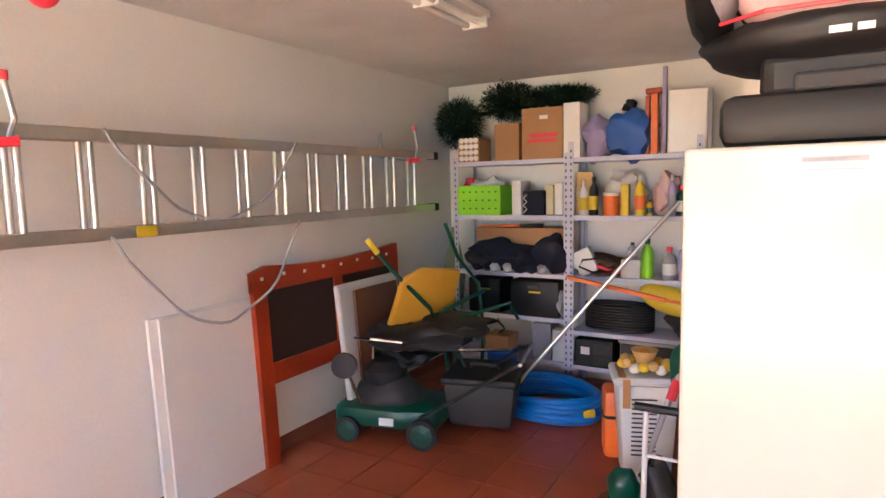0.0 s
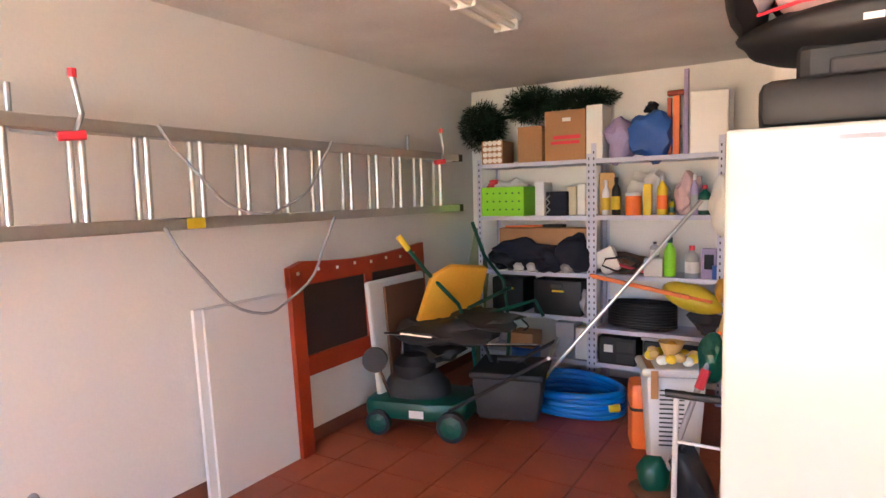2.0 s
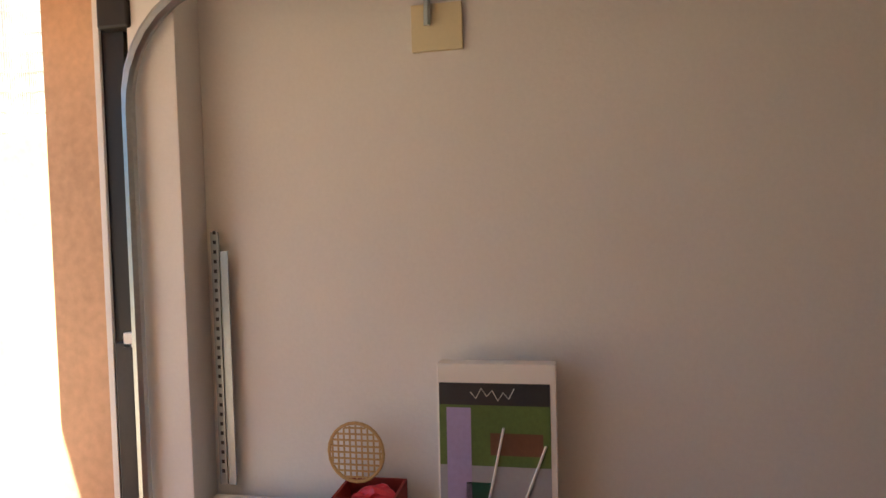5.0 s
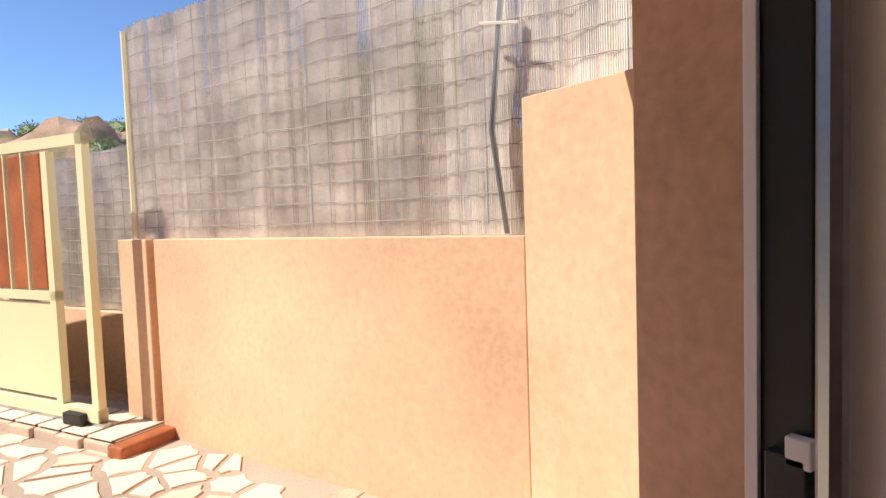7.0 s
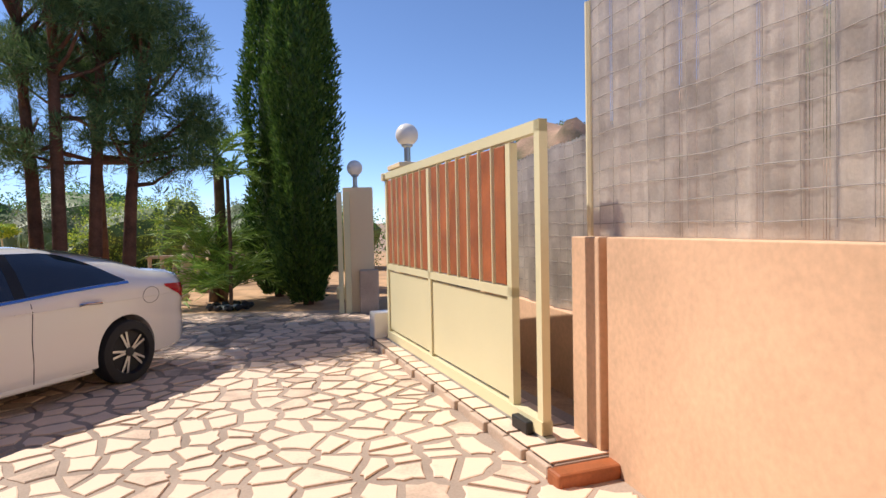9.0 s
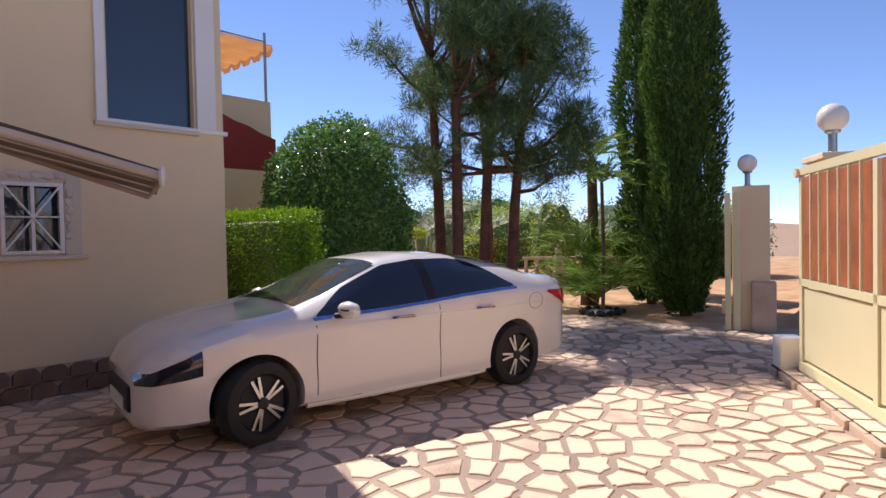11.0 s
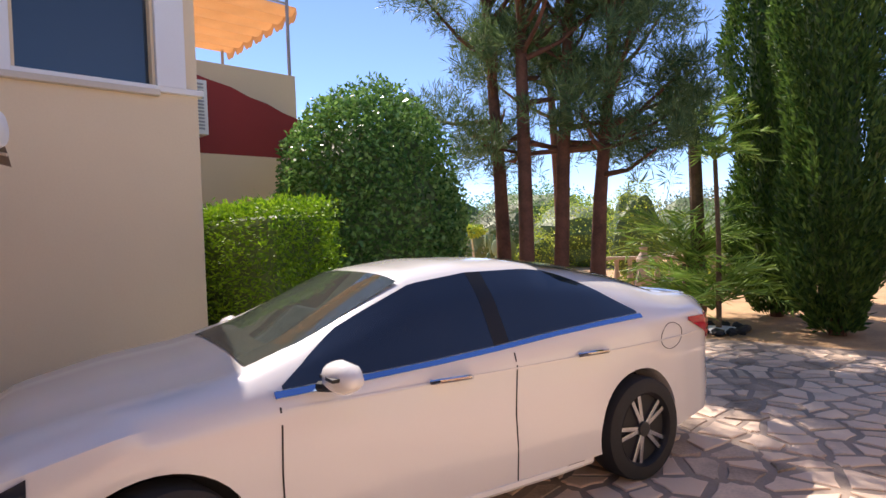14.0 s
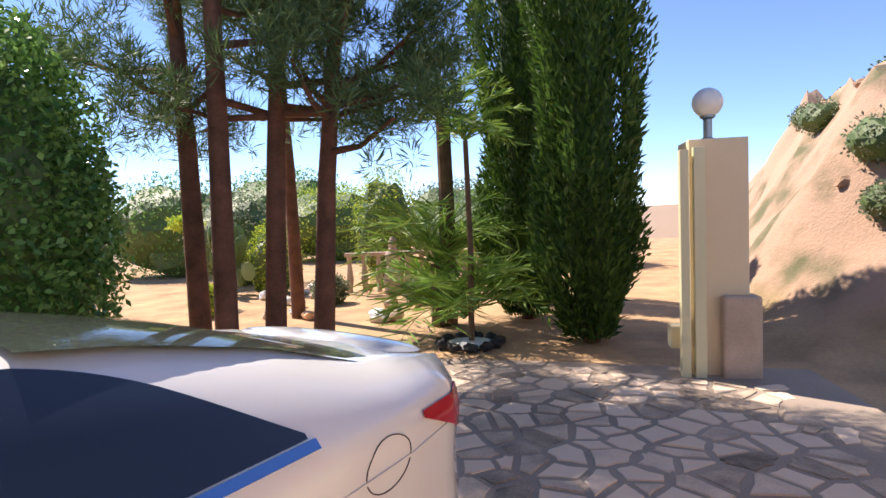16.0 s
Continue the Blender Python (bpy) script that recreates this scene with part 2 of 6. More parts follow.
def leaves(name, centres, normals, size, long, material, parent, rng, label=""):
    """Many small pointed leaves: one mesh."""
    n = len(centres)
    d = rng.normal(size=(n, 3)) * 0.6 + normals
    d /= np.linalg.norm(d, axis=1)[:, None]
    s = np.cross(d, rng.normal(size=(n, 3)))
    s /= np.linalg.norm(s, axis=1)[:, None]
    ln, wd = (size * long * rng.uniform(0.6, 1.3, n))[:, None], (size * rng.uniform(0.6, 1.3, n))[:, None]
    v = np.stack([centres, centres + d * ln * 0.5 + s * wd * 0.5, centres + d * ln, centres + d * ln * 0.5 - s * wd * 0.5], 1).reshape(-1, 3)
    me = bpy.data.meshes.new(name)
    me.from_pydata(v.tolist(), [], np.arange(4 * n).reshape(-1, 4).tolist())
    me.materials.append(M[material])
    ob = new(name, me)
    ob.parent = parent
    return tagged(ob, label)


def cloud(rng, n, centre, radii, shell=0.75):
    """Points near the skin of an ellipsoid, and the ways outward."""
    d = rng.normal(size=(n, 3))
    d /= np.linalg.norm(d, axis=1)[:, None]
    r = rng.uniform(shell, 1.05, n)[:, None]
    return np.array(centre) + d * r * np.array(radii), d


def structure(name, bm, material, **k):
    return obj(name, bm, material, kind="structure", **k)

# ---- the garage and the walls ----
rng = np.random.default_rng(4)
structure("floor", box(-3.4, 2.19, -5.67, 2.45, -0.2, -0.012), "grout")
structure("wall_ladder_side", box(2.17, 2.42, -5.9, 1.93, -0.2, 2.9), "plaster")
structure("wall_back", box(-0.47, 2.17, -5.9, -5.65, -0.2, 2.9), "plaster")
structure("wall_beside_fridge", box(-0.72, -0.47, -5.9, -2.9, -0.2, 2.9), "plaster")
structure("wall_behind_fridge", box(-3.4, -0.72, -3.15, -2.9, -0.2, 2.9), "plaster")
structure("wall_far_side", box(-3.65, -3.4, -3.15, 2.45, -0.2, 2.9), "plaster")
structure("ceiling", box(-3.4, 2.17, -5.65, 2.0, 2.57, 2.9), "ceiling")
structure("pilaster", box(2.0, 2.168, 1.55, 1.76, 0, 2.57, 0.004), "plaster")
structure("door_jamb", box(2.17, 2.62, 1.932, 2.32, -0.2, 3.4, 0.006), "orange")
structure("door_jamb", box(-3.65, -3.4, 2.0, 2.4, -0.2, 3.4, 0.006), "orange")
structure("lintel", box(-3.4, 2.17, 2.0, 2.4, 2.56, 3.4, 0.004), "orange")
# Unseen overhang, added only to keep the sun off the door jamb.
structure("porch_slab", box(-3.4, 2.3, 2.402, 2.86, 2.6, 2.8, 0.01), "orange")
structure("roof", box(-3.6, 2.4, -5.9, 2.0, 2.91, 3.1), "concrete")
structure("skirting", box(2.155, 2.169, -5.64, 1.54, 0, 0.09, 0.002), "skirt")
structure("tall_wall", box(2.62, 2.87, 2.32, 3.26, -0.2, 2.02, 0.006), "orange")
L1, L2 = Vector((2.62, 3.26, 0)), Vector((1.347, 6.292, 0))
WALLM = Matrix.Translation(L1) @ pose(0, 0, 0, 0, 0, math.degrees(math.atan2(L2.y - L1.y, L2.x - L1.x)))
WL = (L2 - L1).length
structure("low_wall", box(0, WL - 0.42, -0.25, 0, -0.3, 1.41, 0.006, m=WALLM), "orange")
structure("low_wall_end", box(WL - 0.36, WL, -0.25, 0.02, -0.3, 1.41, 0.008, m=WALLM), "orange")
structure("low_wall_groove", box(WL - 0.42, WL - 0.36, -0.25, -0.05, -0.3, 1.405, m=WALLM), "orange")
structure("low_wall_beyond", box(WL, WL + 3.6, -0.75, -0.5, -0.3, 0.72, 0.006, m=WALLM), "orange")


def cane(name, x0, x1, y, z0, z1, label):
    """A screen of split canes, wavy, with wires through it."""
    t = thing(name, WALLM, label, "fence screen", "cane screens on the wall")
    bm = bmesh.new()
    n = int((x1 - x0) / 0.011)
    for k in range(n):
        x = x0 + (x1 - x0) * k / n
        dy = 0.035 * noise.noise(Vector((x * 3.1, y, 0))) + 0.012 * math.sin(x * 11 + y) + 0.02 * noise.noise(Vector((x * 14, 2, y)))
        lean = 0.01 * noise.noise(Vector((x * 2, 9, 0)))
        top = z1(x) + rng.uniform(-0.012, 0.012)
        w = 0.0046 + rng.uniform(0, 0.002)
        a = [bm.verts.new(c) for c in ((x - w, y + dy, z0), (x, y + dy + w * 1.3, z0), (x + w, y + dy, z0), (x - w + lean, y + dy, top), (x + lean, y + dy + w * 1.3, top), (x + w + lean, y + dy, top))]
        bm.faces.new((a[0], a[1], a[4], a[3])), bm.faces.new((a[1], a[2], a[5], a[4])), bm.faces.new((a[0], a[3], a[5], a[2]))
    tagged(part("canes", bm, M["cane"], t), kind="stuff")
    zz = z0 + 0.08
    while zz < z1(x0) - 0.02:
        pts = []
        for k in range(40):
            x = x0 + (x1 - x0) * k / 39
            pts.append((x, y + 0.012 + 0.035 * noise.noise(Vector((x * 3.1, y, 0))) + 0.012 * math.sin(x * 11 + y), zz + 0.015 * noise.noise(Vector((x * 2, zz * 4, 1)))))
        part("wire", tube(pts, 0.0022, 4), "wire", t)
        zz += 0.115
    x = x0
    bmv = bmesh.new()
    while x < x1:
        bmv = tube([(x, y + 0.015 + 0.035 * noise.noise(Vector((x * 3.1, y, 0))) + 0.012 * math.sin(x * 11 + y), z0 + 0.05), (x + 0.01, y + 0.02, z1(x) - 0.03)], 0.0012, 4, bmv)
        x += 0.17
    tagged(part("cross_wire", bmv, "wire", t), kind="stuff")
    return t


cane("cane_screen", -1.3, WL + 0.02, -0.13, 1.412, lambda x: 2.98 if x > -2 else 2.98, "weathered grey split-cane screen wired onto the orange wall")
cane("cane_screen", WL + 0.03, WL + 3.5, -0.56, 0.73, lambda x: 2.25 - 0.03 * (x - WL), "lower grey split-cane screen behind the sliding gate")
post = thing("fence_post", WALLM, "tall white-flecked metal post holding the cane screen", "post")
part("shaft", tube([(WL - 0.02, -0.12, 1.41), (WL - 0.02, -0.12, 2.95)], 0.03, 8), "ivory", post)
dp = thing("fence_post", WALLM, "thin bent grey stake standing in the cane screen", "post")
part("shaft", tube([(0.1, -0.03, 1.42), (0.16, -0.02, 1.9), (0.1, -0.03, 2.5)], 0.014, 6), "galv", dp)
part("tie", tube([(0.02, -0.03, 2.36), (0.2, -0.0, 2.38)], 0.008, 5), "lampglass", dp)

# ---- the ground ----
nx = np.concatenate([-np.geomspace(1200, 14, 26), np.arange(-12, -3, 0.5), np.arange(-3, 10, 0.22), np.arange(10, 14, 0.5), np.geomspace(14, 1200, 26)])
ny = np.concatenate([-np.geomspace(900, 8, 18), np.arange(-6, 13, 0.5), np.arange(13, 26, 0.22), np.geomspace(26, 3000, 34)])


def height(x, y):
    r = 0.0
    foot = 13.2 + 0.10 * max(0, 2 - x)
    up = min(1, max(0, (x + 1.7 + (y - 13) * 0.10) / 2.6)) if y > 12 else 0
    if y > foot and x > -3:
        r += up * min(4.3, (y - foot) * 1.6) * (0.85 + 0.3 * noise.noise(Vector((x * 0.5, y * 0.5, 0)))) * max(0, min(1, (40 - y) / 12))
        r += up * (0.5 * noise.noise(Vector((x * 0.9, y * 0.9, 3))) + 0.34 * noise.noise(Vector((x * 2.6, y * 2.6, 3))) + 0.10 * noise.noise(Vector((x * 6, y * 6, 3)))) * min(1, (y - foot))
    far = math.hypot(x, y - 10)
    if far > 32:
        r -= min(45, (far - 32) * 0.22)
    if far > 350:
        r += (far - 350) * 0.02 + 40 * max(0, noise.noise(Vector((x * 0.002, y * 0.002, 0)))) * min(1, (far - 350) / 500)
    return r - 0.03


bm = bmesh.new()
grid = [[bm.verts.new((x, y, height(x, y))) for x in nx] for y in ny]
for j in range(len(ny) - 1):
    for i in range(len(nx) - 1):
        bm.faces.new((grid[j][i], grid[j][i + 1], grid[j + 1][i + 1], grid[j + 1][i]))
ground = structure("ground", bm, "gravel", smooth=True)
gm = M["gravel"]
n_, l_ = gm.node_tree.nodes, gm.node_tree.links
for node in n_:
    if node.type == "BUMP":
        node.inputs["Distance"].default_value = 0.05
# The bank and the land beyond are bare earth with scrub.
em, rmp, geo_, sep, mx2, nz2 = n_.new("ShaderNodeMapRange"), n_.new("ShaderNodeMapRange"), n_.new("ShaderNodeNewGeometry"), n_.new("ShaderNodeSeparateXYZ"), n_.new("ShaderNodeMix"), n_.new("ShaderNodeTexNoise")
old = n_["Principled BSDF"].inputs["Base Color"].links[0].from_socket
mx2.data_type = "RGBA"
nz2.inputs["Scale"].default_value, nz2.inputs["Detail"].default_value = 0.9, 8
mx3 = n_.new("ShaderNodeMix")
mx3.data_type = "RGBA"
mx3.inputs["A"].default_value, mx3.inputs["B"].default_value = (0.48, 0.31, 0.215, 1), (0.15, 0.14, 0.07, 1)
em.inputs["From Min"].default_value, em.inputs["From Max"].default_value = 0.47, 0.62
l_.new(geo_.outputs["Position"], nz2.inputs["Vector"]), l_.new(geo_.outputs["Position"], sep.inputs[0])
l_.new(nz2.outputs[0], em.inputs["Value"]), l_.new(em.outputs[0], mx3.inputs["Factor"])
rmp.inputs["From Min"].default_value, rmp.inputs["From Max"].default_value = 0.05, 0.6
absn = n_.new("ShaderNodeMath")
absn.operation = "ABSOLUTE"
l_.new(sep.outputs[2], absn.inputs[0]), l_.new(absn.outputs[0], rmp.inputs["Value"]), l_.new(rmp.outputs[0], mx2.inputs["Factor"])
l_.new(old, mx2.inputs["A"]), l_.new(mx3.outputs["Result"], mx2.inputs["B"]), l_.new(mx2.outputs["Result"], n_["Principled BSDF"].inputs["Base Color"])
structure("pavement", prism([(-8.4, 2.41), (2.62, 2.33), (2.62, 3.4), (1.5, 6.0), (-0.4, 10.2), (-1.2, 13.0), (-2.6, 12.75), (-5.4, 12.3), (-8.4, 8.6)], 0.06, m=pose(0, 0, -0.062)), "mortar")

# ---- the house ----
HX = -6.366
house = thing("house", pose(0, 0, 0), "cream rendered two-storey house with pale window surrounds", "house")
for a in ((3.0, 4.04, 0.32, 5.7), (4.04, 4.52, 0.32, 1.48), (4.04, 4.52, 2.15, 5.7), (4.52, 5.0, 0.32, 5.7), (5.0, 5.95, 0.32, 2.89), (5.0, 5.95, 5.05, 5.7), (5.95, 6.32, 0.32, 5.7)):
    part("wall", box(HX - 0.25, HX, *a), "cream", house)
part("side_wall", box(-9.9, HX - 0.25, 6.07, 6.32, 0, 5.7), "cream", house)
part("rear_wall", box(-12, HX, -2.9, -2.7, 0, 5.7), "cream", house)
part("front_wall", box(-6.25, -3.66, 2.2, 2.45, 0, 5.7), "cream", house)
part("roof", box(-12, -6.62, -2.7, 6.07, 5.2, 5.45), "cream", house)
part("red_pier", box(HX - 0.3, HX + 0.12, 3.24, 3.66, 0, 5.0, 0.01), "redwall", house, "dark red rendered pier")
part("white_door_frame", box(HX + 0.06, HX + 0.1, 3.02, 3.23, 1.3, 2.4, 0.01), "whitepaint", house)
for k in range(10):
    for q in range(2):
        y = 3.7 + 0.25 * k + 0.1 * q
        outl = [(0.0, 0.01), (0.1, 0.0), (0.225, 0.012), (0.235, 0.10), (0.19, 0.152), (0.06, 0.148), (0.005, 0.11)]
        part("stone", prism(outl, 0.03 + 0.012 * ((k + q) % 3), m=Matrix.Translation((HX, y, 0.005 + 0.16 * q)) @ Matrix(((0, 0, 1, 0), (1, 0, 0, 0), (0, 1, 0, 0), (0, 0, 0, 1))), bev=0.006), "redstone", house)
part("plinth", box(HX - 0.25, HX, 3, 6.32, 0, 0.32), "rock", house)
part("string_course", box(HX - 0.3, HX + 0.045, 4.88, 6.36, 2.835, 2.888, 0.008), "lampglass", house, "pale stone band at the first floor")
w1 = thing("window", pose(HX, 4.276, 1.837) @ Matrix.Diagonal((1, 1.13, 0.96, 1)), "small window with a white starburst grille in a pale stone surround", "window")
for a in ((-0.42, -0.26, -0.42, 0.44), (0.24, 0.38, -0.42, 0.44)):
    part("surround", box(-0.02, 0.02, *a, 0.006), "surround", w1)
part("lintel", box(-0.02, 0.022, -0.26, 0.24, 0.34, 0.44, 0.006), "surround", w1)
part("window_sill", box(-0.02, 0.06, -0.45, 0.42, -0.47, -0.42, 0.008), "surround", w1)
part("pane", box(-0.12, -0.1, -0.21, 0.25, -0.37, 0.35), "window", w1)
bm = box(0.0, 0.03, -0.24, -0.21, -0.40, 0.34)
for a in ((0.2, 0.235, -0.40, 0.34), (-0.21, 0.2, 0.30, 0.34), (-0.21, 0.2, -0.40, -0.37), (-0.018, 0.01, -0.37, 0.30)):
    box(0.0, 0.03, *a, bm=bm)
part("window_frame", bm, "whitepaint", w1)
bm = tube([(0.035, -0.22, -0.02), (0.035, 0.21, -0.02)], 0.009, 6)
tube([(0.04, -0.22, -0.37), (0.04, 0.21, 0.31)], 0.009, 6, bm), tube([(0.045, -0.22, 0.31), (0.045, 0.21, -0.37)], 0.009, 6, bm)
part("grille", bm, "whitepaint", w1)
bm = bmesh.new()
for k in range(6):
    blob(sized(0.03, -0.24 + 0.09 * k, 0.40 + 0.02 * (k % 2), 0.02, 0.055, 0.04), 0.3, k, 2, bm)
for k in range(7):
    blob(sized(0.03, 0.27 + 0.012 * (k % 2), 0.32 - 0.09 * k, 0.015, 0.03, 0.05), 0.3, k, 2, bm)
part("moulding", bm, "surround", w1, smooth=True)
w2 = thing("window", pose(HX, 5.472, 3.94), "tall upper window with dark reflecting glass in a broad white frame", "window")
part("pane", box(-0.1, -0.085, -0.5, 0.5, -1.05, 1.1), "window", w2)
bm = box(0, 0.05, -0.60, -0.50, -1.1, 1.2, 0.006)
box(0, 0.05, 0.50, 0.74, -1.06, 1.2, 0.006, bm), box(0, 0.05, -0.5, 0.5, 1.1, 1.2, 0.006, bm)
part("window_frame", bm, "whitepaint", w2)
part("window_sill", box(-0.05, 0.06, -0.62, 0.52, -1.14, -1.09, 0.006), "surround", w2)
aw = thing("awning", pose(0, 0, 0), "half-open beige striped awning with a pale front bar", "awning")
bar = [Vector(q) for q in ((-4.20, 4.63, 2.07), (-4.52, 4.04, 2.27), (-4.95, 3.24, 2.53), (-5.5, 2.5, 2.78))]
part("front_bar", tube([bar[0].lerp(bar[1], k / 3) for k in range(3)] + bar[1:], 0.04, 10), "surround", aw, "pale front bar", smooth=True)
bm = bmesh.new()
g = []
for k in range(25):
    q = bar[0].lerp(bar[3], k / 24) + Vector((0, 0, 0.035 * math.sin(math.pi * k / 24)))
    g.append([bm.verts.new(q + Vector((-0.11 * w, 0.03 * w, 0.05 - 0.055 * w - 0.01 * (w % 2)))) for w in range(4)])
for a, b in zip(g, g[1:]):
    for k in range(3):
        bm.faces.new((a[k], b[k], b[k + 1], a[k + 1]))
bmesh.ops.solidify(bm, geom=bm.faces[:], thickness=0.012)
part("fabric", bm, "awning", aw)
for w in (0.5, 1.3, 2.1):
    part("fabric_stripe", tube([q + Vector((-0.11 * w, 0.03 * w, 0.036 - 0.055 * w)) for q in bar], 0.009, 6), "surround", aw)
part("end_cap", lathe([(0.01, -0.03), (0.075, -0.02), (0.085, 0.0), (0.075, 0.02), (0.01, 0.03)], 20, m=Matrix.Translation(bar[0]) @ pose(0, 0, 0, 90, 0, -28)), "whitepaint", aw, "white round end cap")
part("arm", tube([bar[0] + Vector((-0.05, 0, -0.05)), bar[0] + Vector((-0.22, -0.02, -0.15)), (-5.3, 3.7, 2.36), (-6.34, 3.72, 2.42)], 0.022, 8), "awning", aw)
part("bracket", box(-6.36, -6.22, 3.68, 3.78, 2.32, 2.52, 0.01), "whitepaint", aw)
wing = thing("house_wing", pose(0, 0, 0), "set-back house wing in dark red and cream render", "house")
part("red_wall", prism([(6.2, 2.92), (9.5, 2.92), (9.5, 3.58), (9.15, 3.68), (8.9, 3.79), (8.6, 3.86), (8.3, 3.98), (7.9, 4.06), (7.4, 4.2), (6.2, 4.33)], 0.25, m=Matrix.Translation((-10.4, 0, 0)) @ Matrix(((0, 0, 1, 0), (1, 0, 0, 0), (0, 1, 0, 0), (0, 0, 0, 1)))), "redwall", wing)
part("lower_wall", box(-10.4, -10.15, 6.2, 9.5, 0, 2.92), "cream", wing)
part("parapet", box(-10.6, -10.41, 6.2, 9.57, 2.7, 4.4, 0.01), "cream", wing)
part("end_wall", box(-14, -10.6, 9.3, 9.57, 0, 4.39), "cream", wing)
ac = thing("air_conditioner", pose(-10.11, 7.5, 3.55), "white outdoor air conditioning unit on the red wall", "air conditioner")
part("casing", box(-0.04, 0.25, -0.4, 0.3, -0.4, 0.4, 0.01), "whitepaint", ac)
for k in range(14):
    part("louvre", box(0.255, 0.265, -0.34, 0.24, -0.33 + k * 0.05, -0.305 + k * 0.05), "grey", ac)
sail = thing("shade_sail", pose(0, 0, 0), "sandy striped shade canopy with a scalloped hem on a metal frame", "awning")
SAILX, SAILZ = (-13.4, -10.42), 5.5
bm = bmesh.new()
g = []
for i in range(57):
    x = SAILX[0] + (SAILX[1] - SAILX[0]) * i / 56
    sag = -0.10 * abs(math.sin(i * math.pi / 8)) ** 0.7 + 0.10
    g.append([bm.verts.new((x, 6.2 + 3.45 * j / 6, SAILZ + sag)) for j in range(7)] + [bm.verts.new((x, 9.66, SAILZ + sag - 0.10 - 0.04 * abs(math.sin(i * math.pi / 4))))])
for a, b in zip(g, g[1:]):
    for j in range(7):
        bm.faces.new((a[j], b[j], b[j + 1], a[j + 1]))
bmesh.ops.solidify(bm, geom=bm.faces[:], thickness=0.008)
part("canopy", bm, "sail", sail, smooth=True)
part("pole", tube([(-10.44, 9.48, 4.4), (-10.44, 9.48, 5.82)], 0.03, 8), "grey", sail)
part("pole", tube([(-13.2, 9.48, 4.39), (-13.2, 9.48, 5.62)], 0.03, 8), "grey", sail)
part("edge_rail", tube([(-10.44, 6.2, 5.64), (-10.44, 9.48, 5.64)], 0.02, 8), "grey", sail)

# ---- the sliding gate ----
GA, GB = Vector((1.15, 6.12, 0.12)), Vector((-0.68, 9.48, 0.12))
GM = Matrix.Translation(GA) @ pose(0, 0, 0, 0, 0, math.degrees(math.atan2(GB.y - GA.y, GB.x - GA.x)))
GL = 3.86
gate = thing("sliding_gate", GM, "pale yellow steel sliding gate with rust-brown wooden slats above solid panels", "gate")
top = lambda x: 2.05 - 0.03 * x
bm = box(0, 0.07, -0.03, 0.03, 0.0, 2.05)
for x in (0.42, 2.19, 3.79):
    box(x, x + 0.07, -0.03, 0.03, 0.06, 1.95, bm=bm)
box(0.0, GL, -0.03, 0.03, 1.97, 2.05, bm=bm), box(0.42, GL, -0.03, 0.03, 0.86, 0.93, bm=bm), box(0.0, GL, -0.04, 0.04, 0.0, 0.09, bm=bm)
part("gate_frame", bm, "gateyellow", gate)
for x0, x1 in ((0.5, 2.18), (2.27, 3.78)):
    part("panel", box(x0, x1, -0.012, 0.012, 0.12, 0.84, 0.004), "gateyellow", gate)
    n = 7
    for k in range(n):
        xa = x0 + (x1 - x0) * (k + 0.12) / n
        part("slat", box(xa, xa + (x1 - x0) / n * 0.74, -0.015, 0.02, 0.94, 1.95, 0.008), "slat", gate)
        if k:
            part("bar", box(xa - 0.035, xa - 0.02, -0.02, 0.03, 0.93, 1.965), "gateyellow", gate)
part("rail", box(-0.05, GL + 0.1, -0.035, 0.035, -0.035, -0.002), "galv", gate, "worn steel bottom rail")
part("wheel_block", box(0.12, 0.34, 0.0, 0.09, -0.03, 0.06, 0.01), "black", gate)
part("guide_wheel", tube([(GL + 0.02, -0.02, 2.0), (GL + 0.02, 0.06, 2.0)], 0.05, 10), "ivory", gate)
mot = thing("gate_motor", GM @ pose(4.1, 0.04, -0.06), "grey-white sliding gate motor housing on the kerb", "gate motor")
part("housing", box(-0.13, 0.13, -0.1, 0.14, 0.02, 0.36, 0.02), "lampglass", mot)
part("base", box(-0.15, 0.15, -0.12, 0.16, -0.12, 0.02, 0.01), "darkgrey", mot)
kerb = structure("kerb", box(-0.35, 4.35, -0.45, 0.16, -0.3, -0.04, 0.02, m=GM), "mortar")
for k in range(16):
    x = -0.34 + k * 0.29
    obj("kerb_stone", box(x, x + 0.27, 0.165, 0.2 + 0.02 * (k % 2), -0.17, -0.045, 0.012, m=GM), "rock", kerb)
    obj("kerb_stone", box(x + 0.01, x + 0.265, -0.3, 0.17, -0.039, -0.028, 0.004, m=GM), "stone", kerb)
obj("kerb_stone", box(-0.5, -0.36, -0.4, 0.22, -0.16, -0.04, 0.02, m=GM), "slat", kerb)


def globe(name, m, label):
    t = thing(name, m, label, "lamp", "globe lamps on the gate pillars")
    part("stem", lathe([(0.06, 0), (0.06, 0.02), (0.04, 0.03), (0.04, 0.2), (0.07, 0.22), (0.07, 0.24)], 16), "galv", t)
    part("globe", blob(sized(0, 0, 0.36, 0.14, 0.14, 0.14), 0, 0, 4), "lampglass", t, smooth=True)


